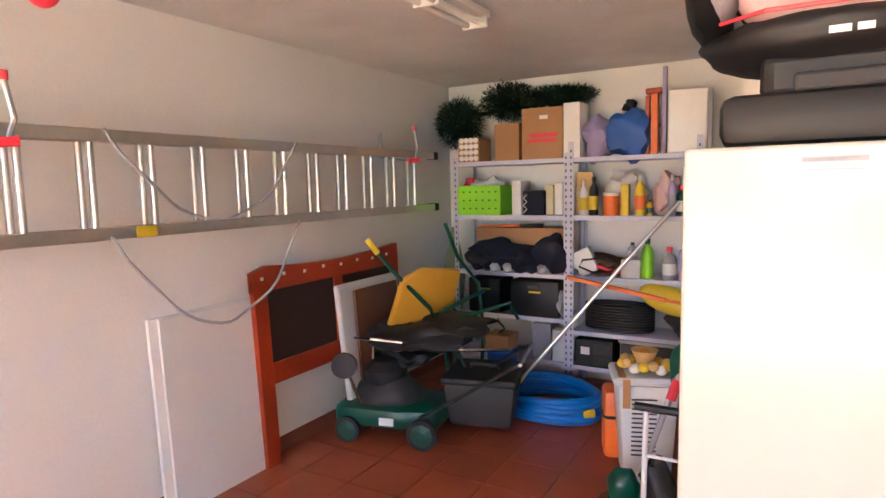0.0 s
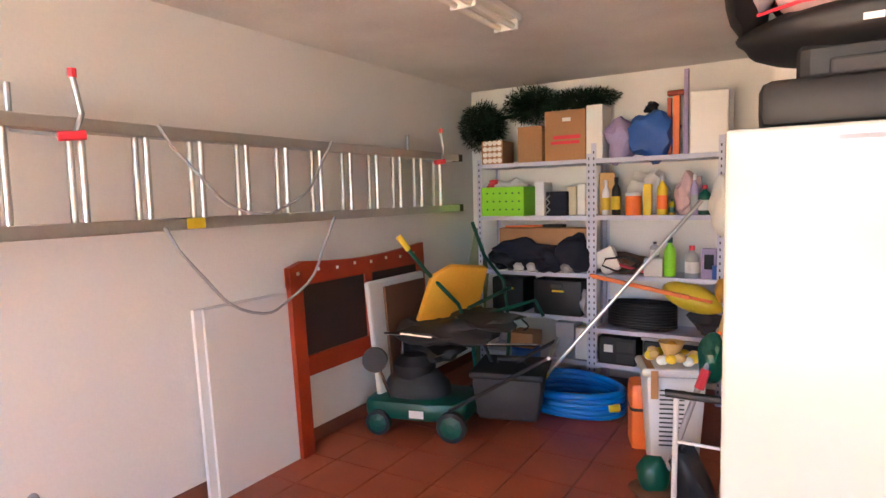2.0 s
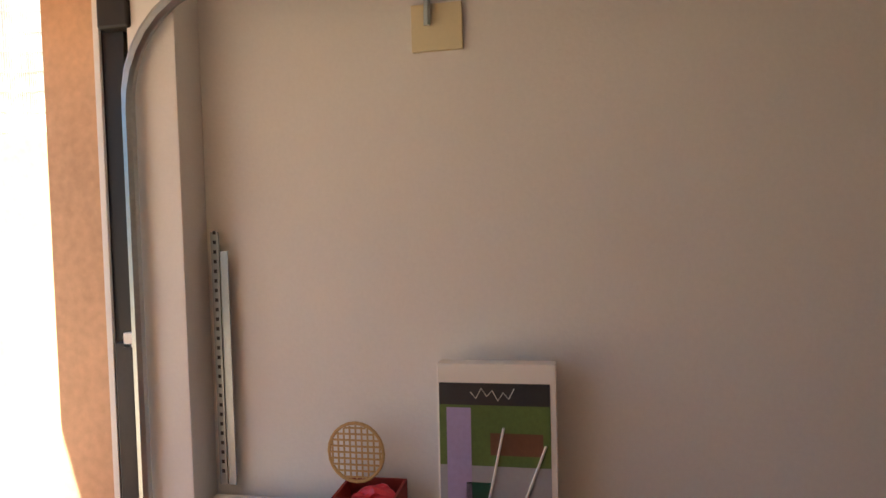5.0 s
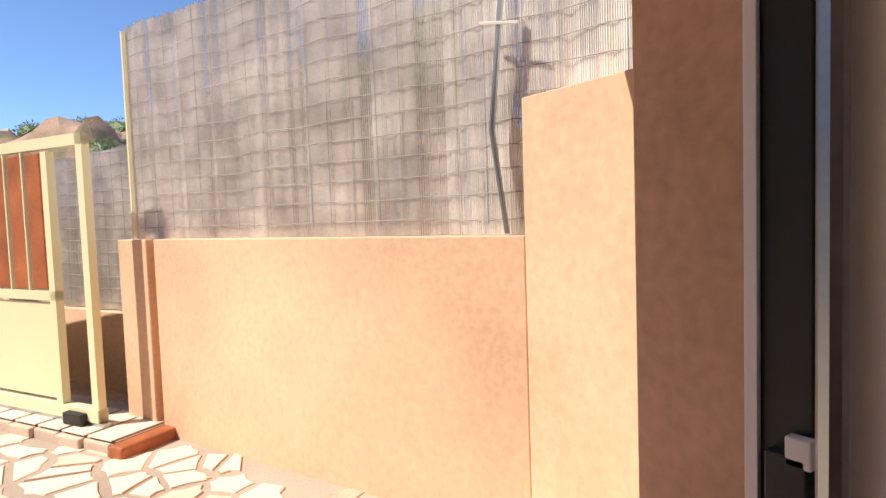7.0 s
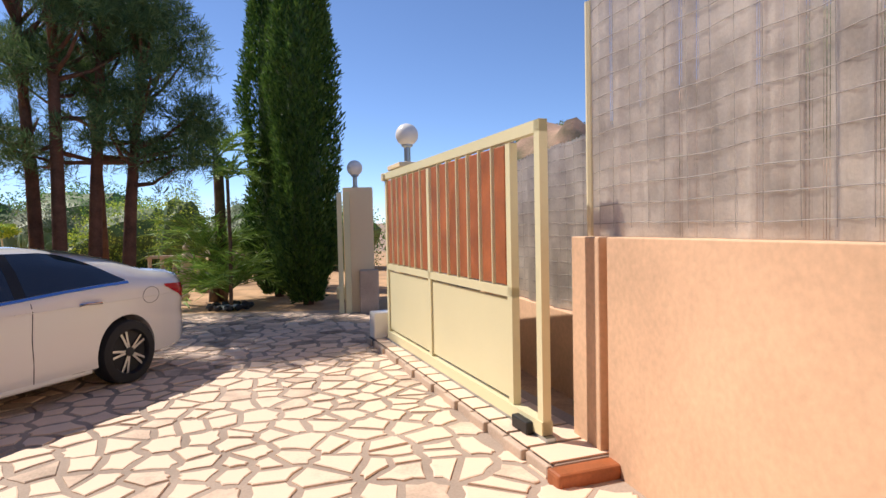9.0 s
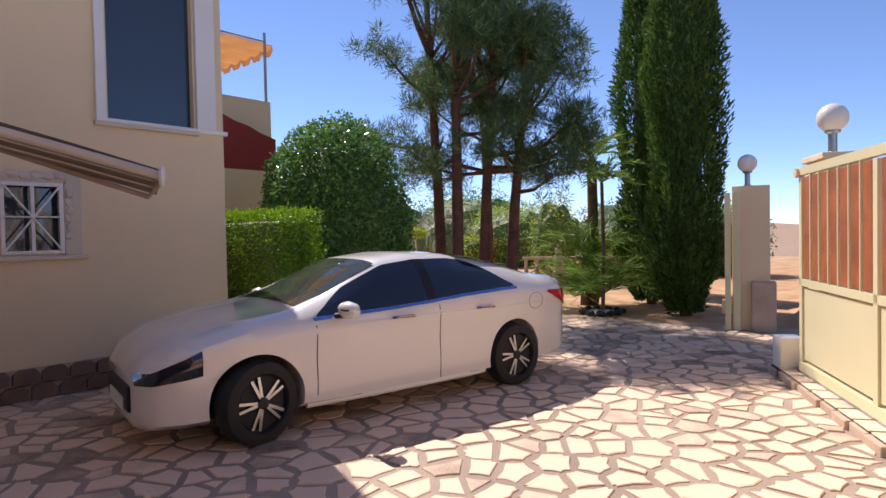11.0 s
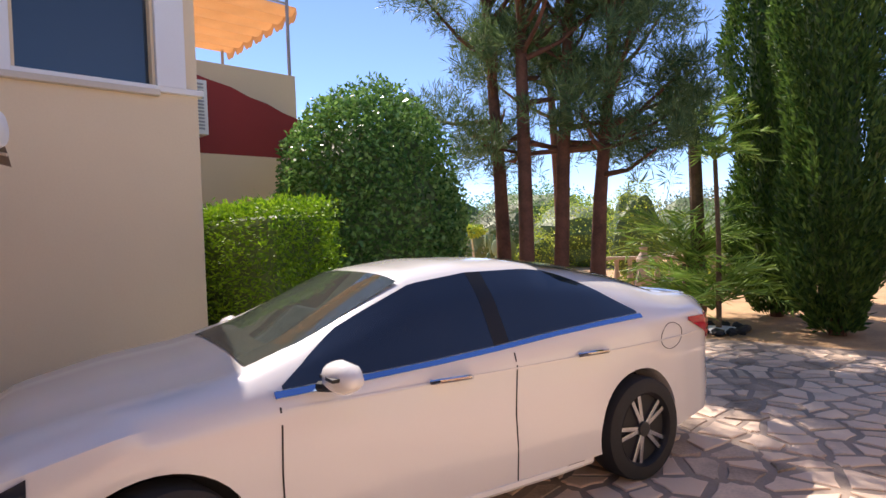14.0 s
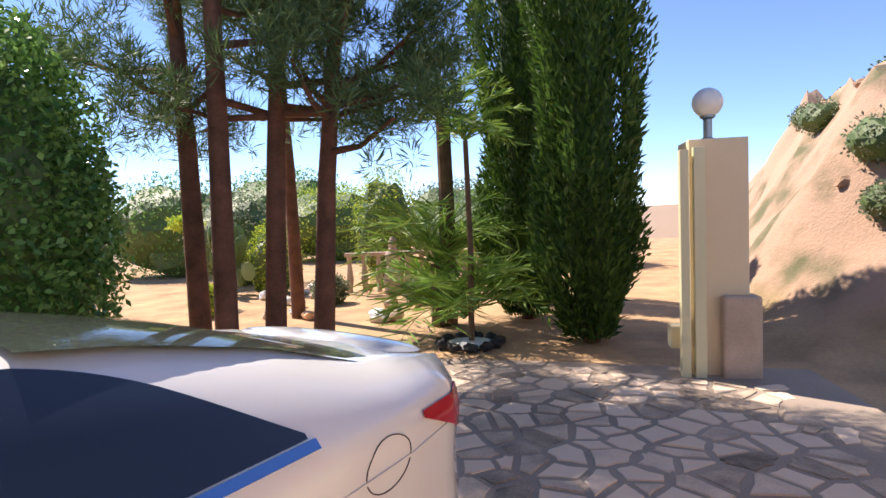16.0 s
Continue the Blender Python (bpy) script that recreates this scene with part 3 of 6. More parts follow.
p1 = thing("gate_pillar", pose(-0.40, 9.62, 0, 0, 0, 28), "cream rendered gate pillar behind the sliding gate", "pillar")
part("shaft", box(-0.2, 0.2, -0.25, 0.25, -0.1, 2.22, 0.01), "cream", p1)
part("capstone", box(-0.24, 0.24, -0.29, 0.29, 2.22, 2.28, 0.01), "cream", p1)
globe("globe_lamp", pose(-0.44, 9.56, 2.28), "white globe lamp on a short metal stem")
p2 = thing("gate_pillar", pose(-2.02, 12.75, 0.02, 0, 0, 14), "cream gate pillar with a yellow catch post and stone block", "pillar")
part("shaft", box(-0.26, 0.26, -0.22, 0.3, -0.1, 2.2, 0.01), "cream", p2)
part("catch_post", box(-0.36, -0.28, -0.32, -0.22, -0.05, 2.1, 0.006), "gateyellow", p2)
part("catch_post", box(-0.24, -0.14, -0.32, -0.24, -0.05, 2.12, 0.006), "gateyellow", p2)
part("stone_block", box(0.0, 0.34, -0.34, -0.1, -0.05, 0.74, 0.03), "rock", p2)
part("junction_box", box(-0.42, -0.27, -0.1, 0.1, 0.2, 0.42, 0.01), "ivory", p2)
globe("globe_lamp", pose(-2.06, 12.72, 2.22), "white globe lamp on the far gate pillar")
# ---- the car ----
def car():
    t = thing("car", pose(-3.765, 7.78, 0, 0, 0, -100.35), "white four-door saloon with dark glass parked on the paving", "car")
    # stations: x, belt half width, sill z, belt z, centre z (bonnet, roof, boot), roof half width
    st = [(-1.02, 0.50, 0.42, 0.86, 0.93, 0.40), (-0.98, 0.66, 0.26, 0.94, 1.05, 0.56), (-0.80, 0.76, 0.22, 0.98, 1.09, 0.60), (-0.45, 0.84, 0.20, 1.0, 1.15, 0.58), (-0.10, 0.88, 0.20, 1.01, 1.27, 0.56), (0.30, 0.89, 0.19, 1.0, 1.36, 0.56),
          (0.70, 0.89, 0.18, 0.98, 1.415, 0.57), (1.10, 0.885, 0.18, 0.95, 1.425, 0.58), (1.45, 0.88, 0.18, 0.93, 1.385, 0.58), (1.75, 0.88, 0.18, 0.92, 1.25, 0.60), (2.05, 0.88, 0.19, 0.91, 1.11, 0.64), (2.40, 0.875, 0.2, 0.90, 0.995, 0.70),
          (2.80, 0.86, 0.2, 0.86, 0.95, 0.66), (3.20, 0.82, 0.2, 0.76, 0.87, 0.58), (3.42, 0.72, 0.2, 0.64, 0.74, 0.5), (3.50, 0.54, 0.22, 0.54, 0.62, 0.4)]
    xs = np.array([s[0] for s in st])

    def sec(x):
        w, s, b, r, rw = [float(np.interp(x, xs, [q[k] for q in st])) for k in range(1, 6)]
        return [(0, s), (w * 0.86, s), (w * 0.97, s + 0.05), (w * 0.985, s + (b - s) * 0.3), (w * 0.975, s + (b - s) * 0.55), (w, b - 0.09), (w * 0.965, b), (w * 0.965 + (rw - w * 0.965) * 0.5, b + (r - b) * 0.55), (rw, b + (r - b) * 0.88), (rw * 0.8, r - 0.022), (rw * 0.45, r - 0.004), (0, r)]
    X = np.concatenate([np.linspace(-1.02, 3.50, 64)])
    bm = bmesh.new()
    rings = []
    for x in X:
        c = sec(x)
        rings.append([bm.verts.new((x, y, z)) for y, z in c] + [bm.verts.new((x, -y, z)) for y, z in c[-2:0:-1]])
    for a, b in zip(rings, rings[1:]):
        for k in range(len(a)):
            bm.faces.new((a[k], b[k], b[(k + 1) % len(a)], a[(k + 1) % len(a)]))
    bm.faces.new(rings[0]), bm.faces.new(rings[-1][::-1])
    bmesh.ops.recalc_face_normals(bm, faces=bm.faces[:])
    body = part("body", bm, "carwhite", t, smooth=True)
    cut = bmesh.new()
    for x in (0, 2.70):
        for s in (-1, 1):
            cut = lathe([(0.365, 0.55), (0.365, 1.0)] if s > 0 else [(0.365, -1.0), (0.365, -0.55)], 40, cut, pose(x, 0, 0.33, -90))
    cutter = obj("cutter", cut, "black", t)
    mod = body.modifiers.new("arches", "BOOLEAN")
    mod.object, mod.operation, mod.solver = cutter, "DIFFERENCE", "EXACT"
    bpy.context.view_layer.update()
    me = bpy.data.meshes.new_from_object(body.evaluated_get(bpy.context.evaluated_depsgraph_get()))
    body.modifiers.clear()
    body.data = me
    me.materials.clear()
    me.materials.append(M["carwhite"])
    me.polygons.foreach_set("material_index", [0] * len(me.polygons))
    bpy.data.objects.remove(cutter)
    part("arch_liner", box(-0.36, 0.36, -0.6, 0.6, 0.2, 0.7), "black", t)
    part("arch_liner", box(2.34, 3.06, -0.6, 0.6, 0.2, 0.68), "black", t)

    def skin(x, z, s, off=0.006):
        """A point on the car's side at a height, a little proud."""
        c = sec(x)[1:]
        for (y0, z0), (y1, z1) in zip(c, c[1:]):
            if z0 <= z <= z1 and z1 > z0:
                return Vector((x, s * (y0 + (y1 - y0) * (z - z0) / (z1 - z0) + off), z + off * 0.3))
        return Vector((x, s * (c[-2][0] + off), z + off))

    def patch(name, material, cols, s, off=0.006, rows=7, label=""):
        """A skin between a lower and an upper line: (x, z low, z high)."""
        b = bmesh.new()
        g = [[b.verts.new(skin(x, z0 + (z1 - z0) * k / rows, s, off)) for k in range(rows + 1)] for x, z0, z1 in cols]
        for p, q in zip(g, g[1:]):
            for k in range(rows):
                b.faces.new((p[k], q[k], q[k + 1], p[k + 1]))
        bmesh.ops.recalc_face_normals(b, faces=b.faces[:])
        bmesh.ops.solidify(b, geom=b.faces[:], thickness=0.003)
        return part(name, b, material, t, label, smooth=True)

    def roofline(x):
        c = sec(x)
        return c[8][1] - 0.012
    for s in (1, -1):
        belt = lambda x: sec(x)[6][1] + 0.028
        line = lambda x0, x1, n: np.linspace(x0, x1, n)
        arc = lambda x: belt(x) + (roofline(x) - belt(x)) * min(1, max(0.03, 1 - ((0.60 - x) / 0.64) ** 2 if x < 0.55 else 1))
        patch("front_window", "glass", [(x, belt(x), min(roofline(x), belt(x) + max(0.01, (2.22 - x) * 0.60))) for x in line(1.10, 2.20, 22)], s, label="dark tinted side window")
        patch("rear_window", "glass", [(x, belt(x), arc(x)) for x in line(-0.02, 1.0, 24)], s, label="dark tinted side window")
        patch("belt_trim", "bluechrome", [(x, belt(x) - 0.028, belt(x) - 0.004) for x in line(-0.04, 2.24, 30)], s, 0.010, 1, "bright metal trim under the windows")
        patch("window_pillar", "black", [(x, belt(x), roofline(x)) for x in line(1.0, 1.10, 3)], s, 0.007)
        for x in (0.98, 2.22):
            patch("door_gap", "black", [(x + dx, 0.24, 0.93) for dx in (0, 0.008)], s, 0.002, 10)
        patch("door_gap", "black", [(x, 0.225, 0.235) for x in line(0.5, 2.22, 12)], s, 0.002, 1)
        for x in (0.32, 1.28):
            pts = [skin(x + d, 0.85 + d * 0.03, s, 0.012 + o) for d, o in ((0, 0), (0.03, 0.03), (0.2, 0.03), (0.23, 0))]
            part("door_handle", tube(pts, 0.013, 8), "chrome", t, "bright door handle", smooth=True)
        patch("tail_light", "taillens", [(x, 0.73 + 0.44 * (x + 1), 0.93 + (x + 1.0) * 0.05) for x in line(-1.0, -0.55, 10)], s, 0.010, 4, "red tail light")
        cap = [skin(-0.32 + 0.12 * math.cos(a), 0.86 + 0.085 * math.sin(a), s, 0.0015) for a in np.linspace(0, math.tau, 25)[:-1]]
        part("fuel_flap", tube(cap, 0.0022, 5, closed=True), "darkgrey", t)
        patch("shoulder_crease", "carwhite", [(x, 0.84 + 0.005 * x, 0.85 + 0.005 * x) for x in line(-0.9, 2.2, 30)], s, 0.006, 1)
        patch("headlight", "glass", [(x, 0.53 + (3.5 - x) * 0.14, 0.60 + (3.5 - x) * 0.42) for x in line(3.10, 3.50, 12)], s, 0.010, 5, "dark headlight with a bright reflector")
        part("reflector", blob(sized(3.16, s * 0.785, 0.66, 0.06, 0.035, 0.03), 0.05, 1, 2), "chrome", t)
        part("side_skirt", tube([skin(x, 0.22, s, 0.0) for x in line(0.42, 2.3, 8)], 0.03, 8), "carwhite", t, smooth=True)
        mir = part("mirror", blob(sized(2.0, s * 0.99, 0.985, 0.075, 0.115, 0.07, s * 10), 0.05, 2, 3), "carwhite", t, "white door mirror with a black base", smooth=True)
        part("mirror_foot", tube([(2.05, s * 0.86, 0.93), (2.02, s * 0.97, 0.945)], 0.025, 8), "black", t)
        part("indicator", box(2.04, 2.075, s * 1.0 - 0.07, s * 1.0 + 0.07, 0.985, 1.0), "black", t)
    b = bmesh.new()
    g = []
    for x in np.linspace(1.50, 2.30, 12):
        c = sec(x)
        f = min(1, (x - 1.6) * 4)
        w = c[8][0] * 0.95
        g.append([b.verts.new((x, w * u, (c[11][1] - 0.022 * abs(u) ** 2.2 - (0.05 * max(0, abs(u) - 0.75))) + 0.008)) for u in np.linspace(-1, 1, 13)])
    for p, q in zip(g, g[1:]):
        for k in range(12):
            b.faces.new((p[k], q[k], q[k + 1], p[k + 1]))
    bmesh.ops.solidify(b, geom=b.faces[:], thickness=0.004)
    part("windscreen", b, "screen", t, smooth=True)
    b = bmesh.new()
    g = []
    for x in np.linspace(-0.56, 0.55, 12):
        c = sec(x)
        g.append([b.verts.new((x, (c[8][0] + 0.02) * u, c[11][1] - 0.03 * abs(u) ** 2.2 - 0.03 * max(0, abs(u) - 0.8) + 0.010)) for u in np.linspace(-1, 1, 11)])
    for p, q in zip(g, g[1:]):
        for k in range(10):
            b.faces.new((p[k], q[k], q[k + 1], p[k + 1]))
    bmesh.ops.solidify(b, geom=b.faces[:], thickness=0.004)
    part("rear_screen", b, "screen", t, smooth=True)
    b = bmesh.new()
    blob(sized(-0.85, 0, 1.075, 0.13, 0.56, 0.026), 0, 1, 4, b)
    part("spoiler", b, "carwhite", t, smooth=True)
    part("aerial_fin", blob(sized(0.42, 0, 1.35, 0.09, 0.02, 0.04), 0, 1, 2), "black", t)
    part("grille", box(3.45, 3.525, -0.4, 0.4, 0.3, 0.5, 0.02), "black", t)
    part("number_plate", box(3.52, 3.535, -0.26, 0.26, 0.3, 0.4), "whitepaint", t)
    for x in (0.0, 2.70):
        for s in (1, -1):
            wh = new("wheel")
            wh.parent = t
            wh.matrix_basis = pose(x, s * 0.80, 0.315, 0, 0, (180 if s < 0 else 0) + (14 if x > 1 else 0))
            tyre = lathe([(0.21, -0.10), (0.27, -0.11), (0.306, -0.10), (0.315, -0.07), (0.315, 0.05), (0.306, 0.085), (0.27, 0.10), (0.225, 0.095), (0.21, 0.05)], 40, m=pose(0, 0, 0, -90))
            part("tyre", tyre, "rubber", wh, smooth=True)
            part("rim", lathe([(0.01, -0.02), (0.205, -0.02), (0.208, 0.075), (0.222, 0.095), (0.222, 0.085), (0.215, -0.06)], 40, m=pose(0, 0, 0, -90)), "black", wh, smooth=True)
            for k in range(5):
                b = bmesh.new()
                for d in (-9, 9):
                    box(0.035, 0.213, 0.045, 0.075, -0.014, 0.014, 0.004, b, pose(0, 0, 0, 0, k * 72 + d, 0))
                part("spoke", b, "rim", wh)
            part("hub", lathe([(0.045, 0.0), (0.045, 0.085), (0.03, 0.092)], 20, m=pose(0, 0, 0, -90)), "darkgrey", wh)
    for o in t.children:
        if o.type == "MESH":
            o.matrix_basis = pose(0, 0, 0.0) @ Matrix.Diagonal((1, 1, 0.985, 1))


car()

# ---- trees and plants ----
def bush(name, centre, radii, n, size, material, label, cat="bush", group="", shell=0.8, long=1.8):
    label = label if len(label.split()) > 3 else label + " in the garden"
    t = thing(name, pose(*centre), label, cat, group)
    c, d = cloud(rng, n, (0, 0, 0), radii, shell)
    k = 1 + 0.10 * np.array([noise.noise(Vector(p * 2.2)) for p in c]) + 0.05 * np.array([noise.noise(Vector(p * 6)) for p in c])
    c = c * k[:, None]
    c = c[c[:, 2] > -radii[2] * 0.98]
    leaves("foliage", c, d[: len(c)], size, long, material, t, rng)
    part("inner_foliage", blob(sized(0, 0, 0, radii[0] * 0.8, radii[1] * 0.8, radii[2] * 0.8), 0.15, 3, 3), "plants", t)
    return t


bush("round_bush", (-7.65, 9.05, 1.6), (1.3, 1.25, 1.95), 42000, 0.042, "bush", "large rounded evergreen bush with glossy leaves and pale blossom")
hd = thing("hedge", pose(-7.28, 7.02, 0), "clipped square-topped conifer hedge, bright green on top", "hedge")
n = 26000
face = rng.integers(0, 5, n)
u = rng.uniform(-1, 1, (n, 3))
nrm = np.zeros((n, 3))
for k, (ax, sg) in enumerate(((0, 1), (0, -1), (1, 1), (1, -1), (2, 1))):
    u[face == k, ax], nrm[face == k, ax] = sg, sg
u *= (1 + 0.04 * rng.normal(size=(n, 1)))
leaves("foliage", u * np.array([1.45, 0.32, 0.93]) + np.array([0, 0, 0.93]), nrm, 0.022, 2.4, "hedge", hd, rng)
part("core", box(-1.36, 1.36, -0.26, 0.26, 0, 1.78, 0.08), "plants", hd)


def cypress(x, y, h, r, n, label):
    t = thing("cypress", pose(x, y, 0), label, "tree", "cypresses by the gate")
    part("trunk", tube([(0, 0, -0.1), (0, 0, 1.5), (0.05, 0, h * 0.8)], 0.11, 8, r_end=0.03), "bark", t)
    z = rng.uniform(0.0, 1, n) ** 0.95
    a = rng.uniform(0, math.tau, n)
    prof = r * np.minimum(1, 0.45 + (z * 5)) * (1 - np.clip((z - 0.45) / 0.6, 0, 1) ** 1.6)
    lump = np.array([1 + 0.38 * noise.noise(Vector((math.cos(q) * 1.6, math.sin(q) * 1.6, zz * h * 0.55))) + 0.22 * noise.noise(Vector((math.cos(q) * 4, math.sin(q) * 4, zz * h * 1.3))) for q, zz in zip(a, z)])
    rad = prof * lump * rng.uniform(0.72, 1.04, n)
    c = np.stack([rad * np.cos(a), rad * np.sin(a), z * h + 0.02], 1)
    d = np.stack([np.cos(a) * 0.7, np.sin(a) * 0.7, np.full(n, 1.3)], 1)
    leaves("crown", c, d, 0.035, 3.6, "cypress", t, rng)
    prof2 = [(max(0.02, r * 0.5 * min(1, 0.45 + q * 5) * (1 - max(0, (q - 0.45) / 0.6) ** 1.6)), 0.15 + q * h) for q in np.linspace(0.01, 0.97, 16)]
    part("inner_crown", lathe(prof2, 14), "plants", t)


cypress(-3.42, 13.8, 9.0, 0.62, 46000, "tall dense dark green column-shaped cypress")
cypress(-4.65, 15.2, 9.0, 0.66, 36000, "tall column-shaped cypress with looser sprays")
cypress(-5.2, 17.3, 5.2, 0.75, 16000, "cypress further back along the path")


def pine(x, y, h, lean, clumps, label):
    t = thing("pine", pose(x, y, 0), label, "tree", "pines in the garden")
    top = Vector((lean[0], lean[1], h))
    pts = [Vector((0, 0, -0.1)), Vector((lean[0] * 0.25, lean[1] * 0.3, h * 0.35)), Vector((lean[0] * 0.6, lean[1] * 0.6, h * 0.65)), top]
    part("trunk", tube([pts[0].lerp(pts[1], k / 3) for k in range(3)] + [pts[1].lerp(pts[2], k / 3) for k in range(3)] + [pts[2].lerp(pts[3], k / 3) for k in range(4)], 0.12, 12, r_end=0.05), "bark", t, smooth=True)
    cs, ds = [], []
    limb = bmesh.new()
    for (cx, cy, cz), r, nn in clumps:
        c = np.array((cx, cy, cz))
        stem = pts[1].lerp(top, min(1, max(0, (cz - 0.6) / h - 0.25)))
        tube([stem, stem.lerp(Vector(c), 0.5) + Vector((0, 0, -0.1)), Vector(c)], 0.045, 6, limb, r_end=0.015)
        for _ in range(nn):
            o = rng.normal(size=3)
            o /= np.linalg.norm(o)
            tip = c + o * r * rng.uniform(0.25, 1.0) * np.array((1, 1, 0.62))
            if tip[2] < 2.0:
                continue
            m_ = 55
            q, d = cloud(rng, m_, tip, (0.10, 0.10, 0.14), 0.2)
            cs.append(q), ds.append(d + np.array((0, 0, 0.6)))
    leaves("crown", np.concatenate(cs), np.concatenate(ds), 0.014, 12, "pine", t, rng)
    part("limbs", limb, "bark", t)


def clumps(n, cx, cy, z0, z1, r):
    out = []
    for _ in range(n):
        a, q = rng.uniform(0, math.tau), rng.uniform(0.2, 1) ** 0.6
        z = rng.uniform(z0, z1)
        w = r * (1 - 0.45 * (z - z0) / (z1 - z0))
        out.append(((cx + math.cos(a) * q * w, cy + math.sin(a) * q * w, z), rng.uniform(0.5, 0.85), 27))
    return out


for x, y, h, lean, r in ((-6.95, 11.0, 6.9, (-0.6, 0.3), 1.45), (-6.4, 10.8, 7.4, (-0.2, 0.3), 1.45), (-6.2, 11.25, 6.6, (0.2, 0.4), 1.3), (-5.85, 11.6, 5.6, (0.45, 0.2), 1.15)):
    pine(x, y, h, lean, clumps(15, lean[0] * 0.8, lean[1], 2.5, h, r * 1.15), "pine with a reddish trunk and a dark needled crown")
fy = [((0.2, -0.6, 2.55), 0.6, 50), ((0.5, -0.4, 3.0), 0.5, 40)]
pine(-8.4, 14.4, 7.0, (-0.6, 0.4), clumps(9, -0.6, 0, 3.6, 7.4, 1.9), "pine standing behind the others")


def palm(x, y, h, n, length, label, droop=1.0, base=0.12):
    t = thing("palm", pose(x, y, 0), label, "palm tree", "palms in the garden")
    if h > 0.3:
        part("trunk", tube([(0, 0, -0.1), (0.03, 0, h * 0.5), (0, 0.02, h)], base, 10, r_end=base * 0.8), "palmbark", t)
    cs, ds, ribs = [], [], bmesh.new()
    for k in range(n):
        a, el = k * 2.4, radians(rng.uniform(25, 80))
        L = length * rng.uniform(0.75, 1.1)
        p, pts = Vector((0, 0, h)), []
        for s in range(13):
            e = el - (s / 12) ** 1.3 * droop * 1.5
            pts.append(p.copy())
            p += Vector((math.cos(a) * math.cos(e), math.sin(a) * math.cos(e), math.sin(e))) * L / 12
        tube(pts, 0.012, 5, ribs, r_end=0.003)
        for s in range(26):
            q = 2 + s / 26 * 10
            b0 = pts[int(q)].lerp(pts[min(12, int(q) + 1)], q % 1)
            side = Vector((-math.sin(a), math.cos(a), 0))
            fw = (pts[min(12, int(q) + 1)] - pts[int(q)]).normalized()
            for sg in (-1, 1):
                cs.append(b0), ds.append((side * sg + fw * 0.9 + Vector((0, 0, 0.1))).normalized() * 3)
    leaves("fronds", np.array([list(c) for c in cs]), np.array([list(d) for d in ds]), 0.028, 9 * length, "palm", t, rng)
    part("ribs", ribs, "palm", t)


palm(-5.0, 13.5, 0.25, 26, 1.5, "bushy young palm with arching feathery fronds")
palm(-5.75, 14.3, 0.9, 22, 1.6, "dense palm in a brown pot")
palm(-4.78, 13.2, 2.5, 12, 0.8, "small slim-trunked palm in a white gravel ring", 1.0, 0.04)
palm(-5.65, 14.45, 3.1, 16, 1.1, "taller palm with a shaggy trunk", 0.7, 0.13)
pot = thing("plant_pot", pose(-5.62, 14.4, 0), "tall dark brown square plant pot", "plant pot")
part("body", lathe([(0.13, 0), (0.19, 0.45), (0.2, 0.47), (0.18, 0.47), (0.17, 0.4)], 4, m=pose(0, 0, 0, 0, 0, 45)), "brownwood", pot)
ring = thing("tree_ring", pose(-4.78, 13.15, 0), "ring of dark stones with white gravel round the slim palm", "rock ring")
part("white_gravel", lathe([(0.3, 0), (0.28, 0.03), (0.01, 0.04)], 20), "whitepaint", ring)
for k in range(11):
    part("stone", blob(sized(0.36 * math.cos(k * 0.57), 0.36 * math.sin(k * 0.57), 0.03, 0.09, 0.07, 0.06), 0.3, k, 2), "darkgrey", ring)
def garden(x, y):
    """A place in the garden, which lies turned five degrees from the house."""
    return 2.6 + 1.046 * (x - 2.6) - 0.0915 * (y - 3.3), 3.3 + 1.046 * (y - 3.3) + 0.0915 * (x - 2.6)


for x, y, r, h, m_, lab in ((-9.3, 17.5, 0.6, 0.9, "lightgreen", "yellow-green garden shrub"), (-7.6, 19.5, 0.8, 1.6, "lightgreen", "tall yellow-green shrub"), (-6.4, 18.5, 0.4, 0.35, "lightgreen", "low bright green plant"),
                            (-11.5, 19, 1.3, 1.4, "olive", "grey-green olive-like bush"), (-6.5, 24, 2.4, 1.3, "olive", "wide grey-green shrub"), (-5.6, 16.6, 0.3, 0.25, "olive", "small spiky grey agave"), (-8.6, 14.6, 0.3, 0.3, "lightgreen", "low green plant"),
                            (-7.2, 16.2, 0.35, 0.3, "olive", "low herb"), (-13.5, 27, 2.5, 1.7, "lightgreen", "large dark green garden tree"), (-8.5, 31, 3, 1.5, "bush", "large dark green garden tree"), (-3.8, 24, 1.6, 1.4, "bush", "green shrub by the path"),
                            (-15.5, 21, 2, 1.8, "bush", "dark green tree in the garden"), (-5.4, 20.5, 0.7, 0.5, "lightgreen", "low yellow-flowered plant"), (-10.5, 34, 3.4, 1.9, "olive", "dark tree belt"), (-19, 32, 4, 2.4, "bush", "dark tree belt")):
    bush("shrub", (*garden(x, y), h * 0.8), (r, r, h), int(2500 + 2500 * r), 0.035 + 0.012 * r, m_, lab, "shrub", "shrubs in the garden", 0.55)
cac = thing("prickly_pear", pose(*garden(-10.0, 17.2), 0), "large prickly pear cactus with flat round pads", "cactus")
for k in range(34):
    a, z, r = rng.uniform(0, math.tau), rng.uniform(0.2, 1.35), rng.uniform(0, 0.8)
    part("pad", blob(sized(math.cos(a) * r, math.sin(a) * r, z, 0.17, 0.035, 0.22, rng.uniform(0, 180), 0, rng.uniform(-25, 25)), 0.02, k, 2), "cactus", cac)
ct = thing("small_tree", pose(*garden(-9.9, 15.6), 0), "thin pale-stemmed sapling with a tuft of light leaves", "tree")
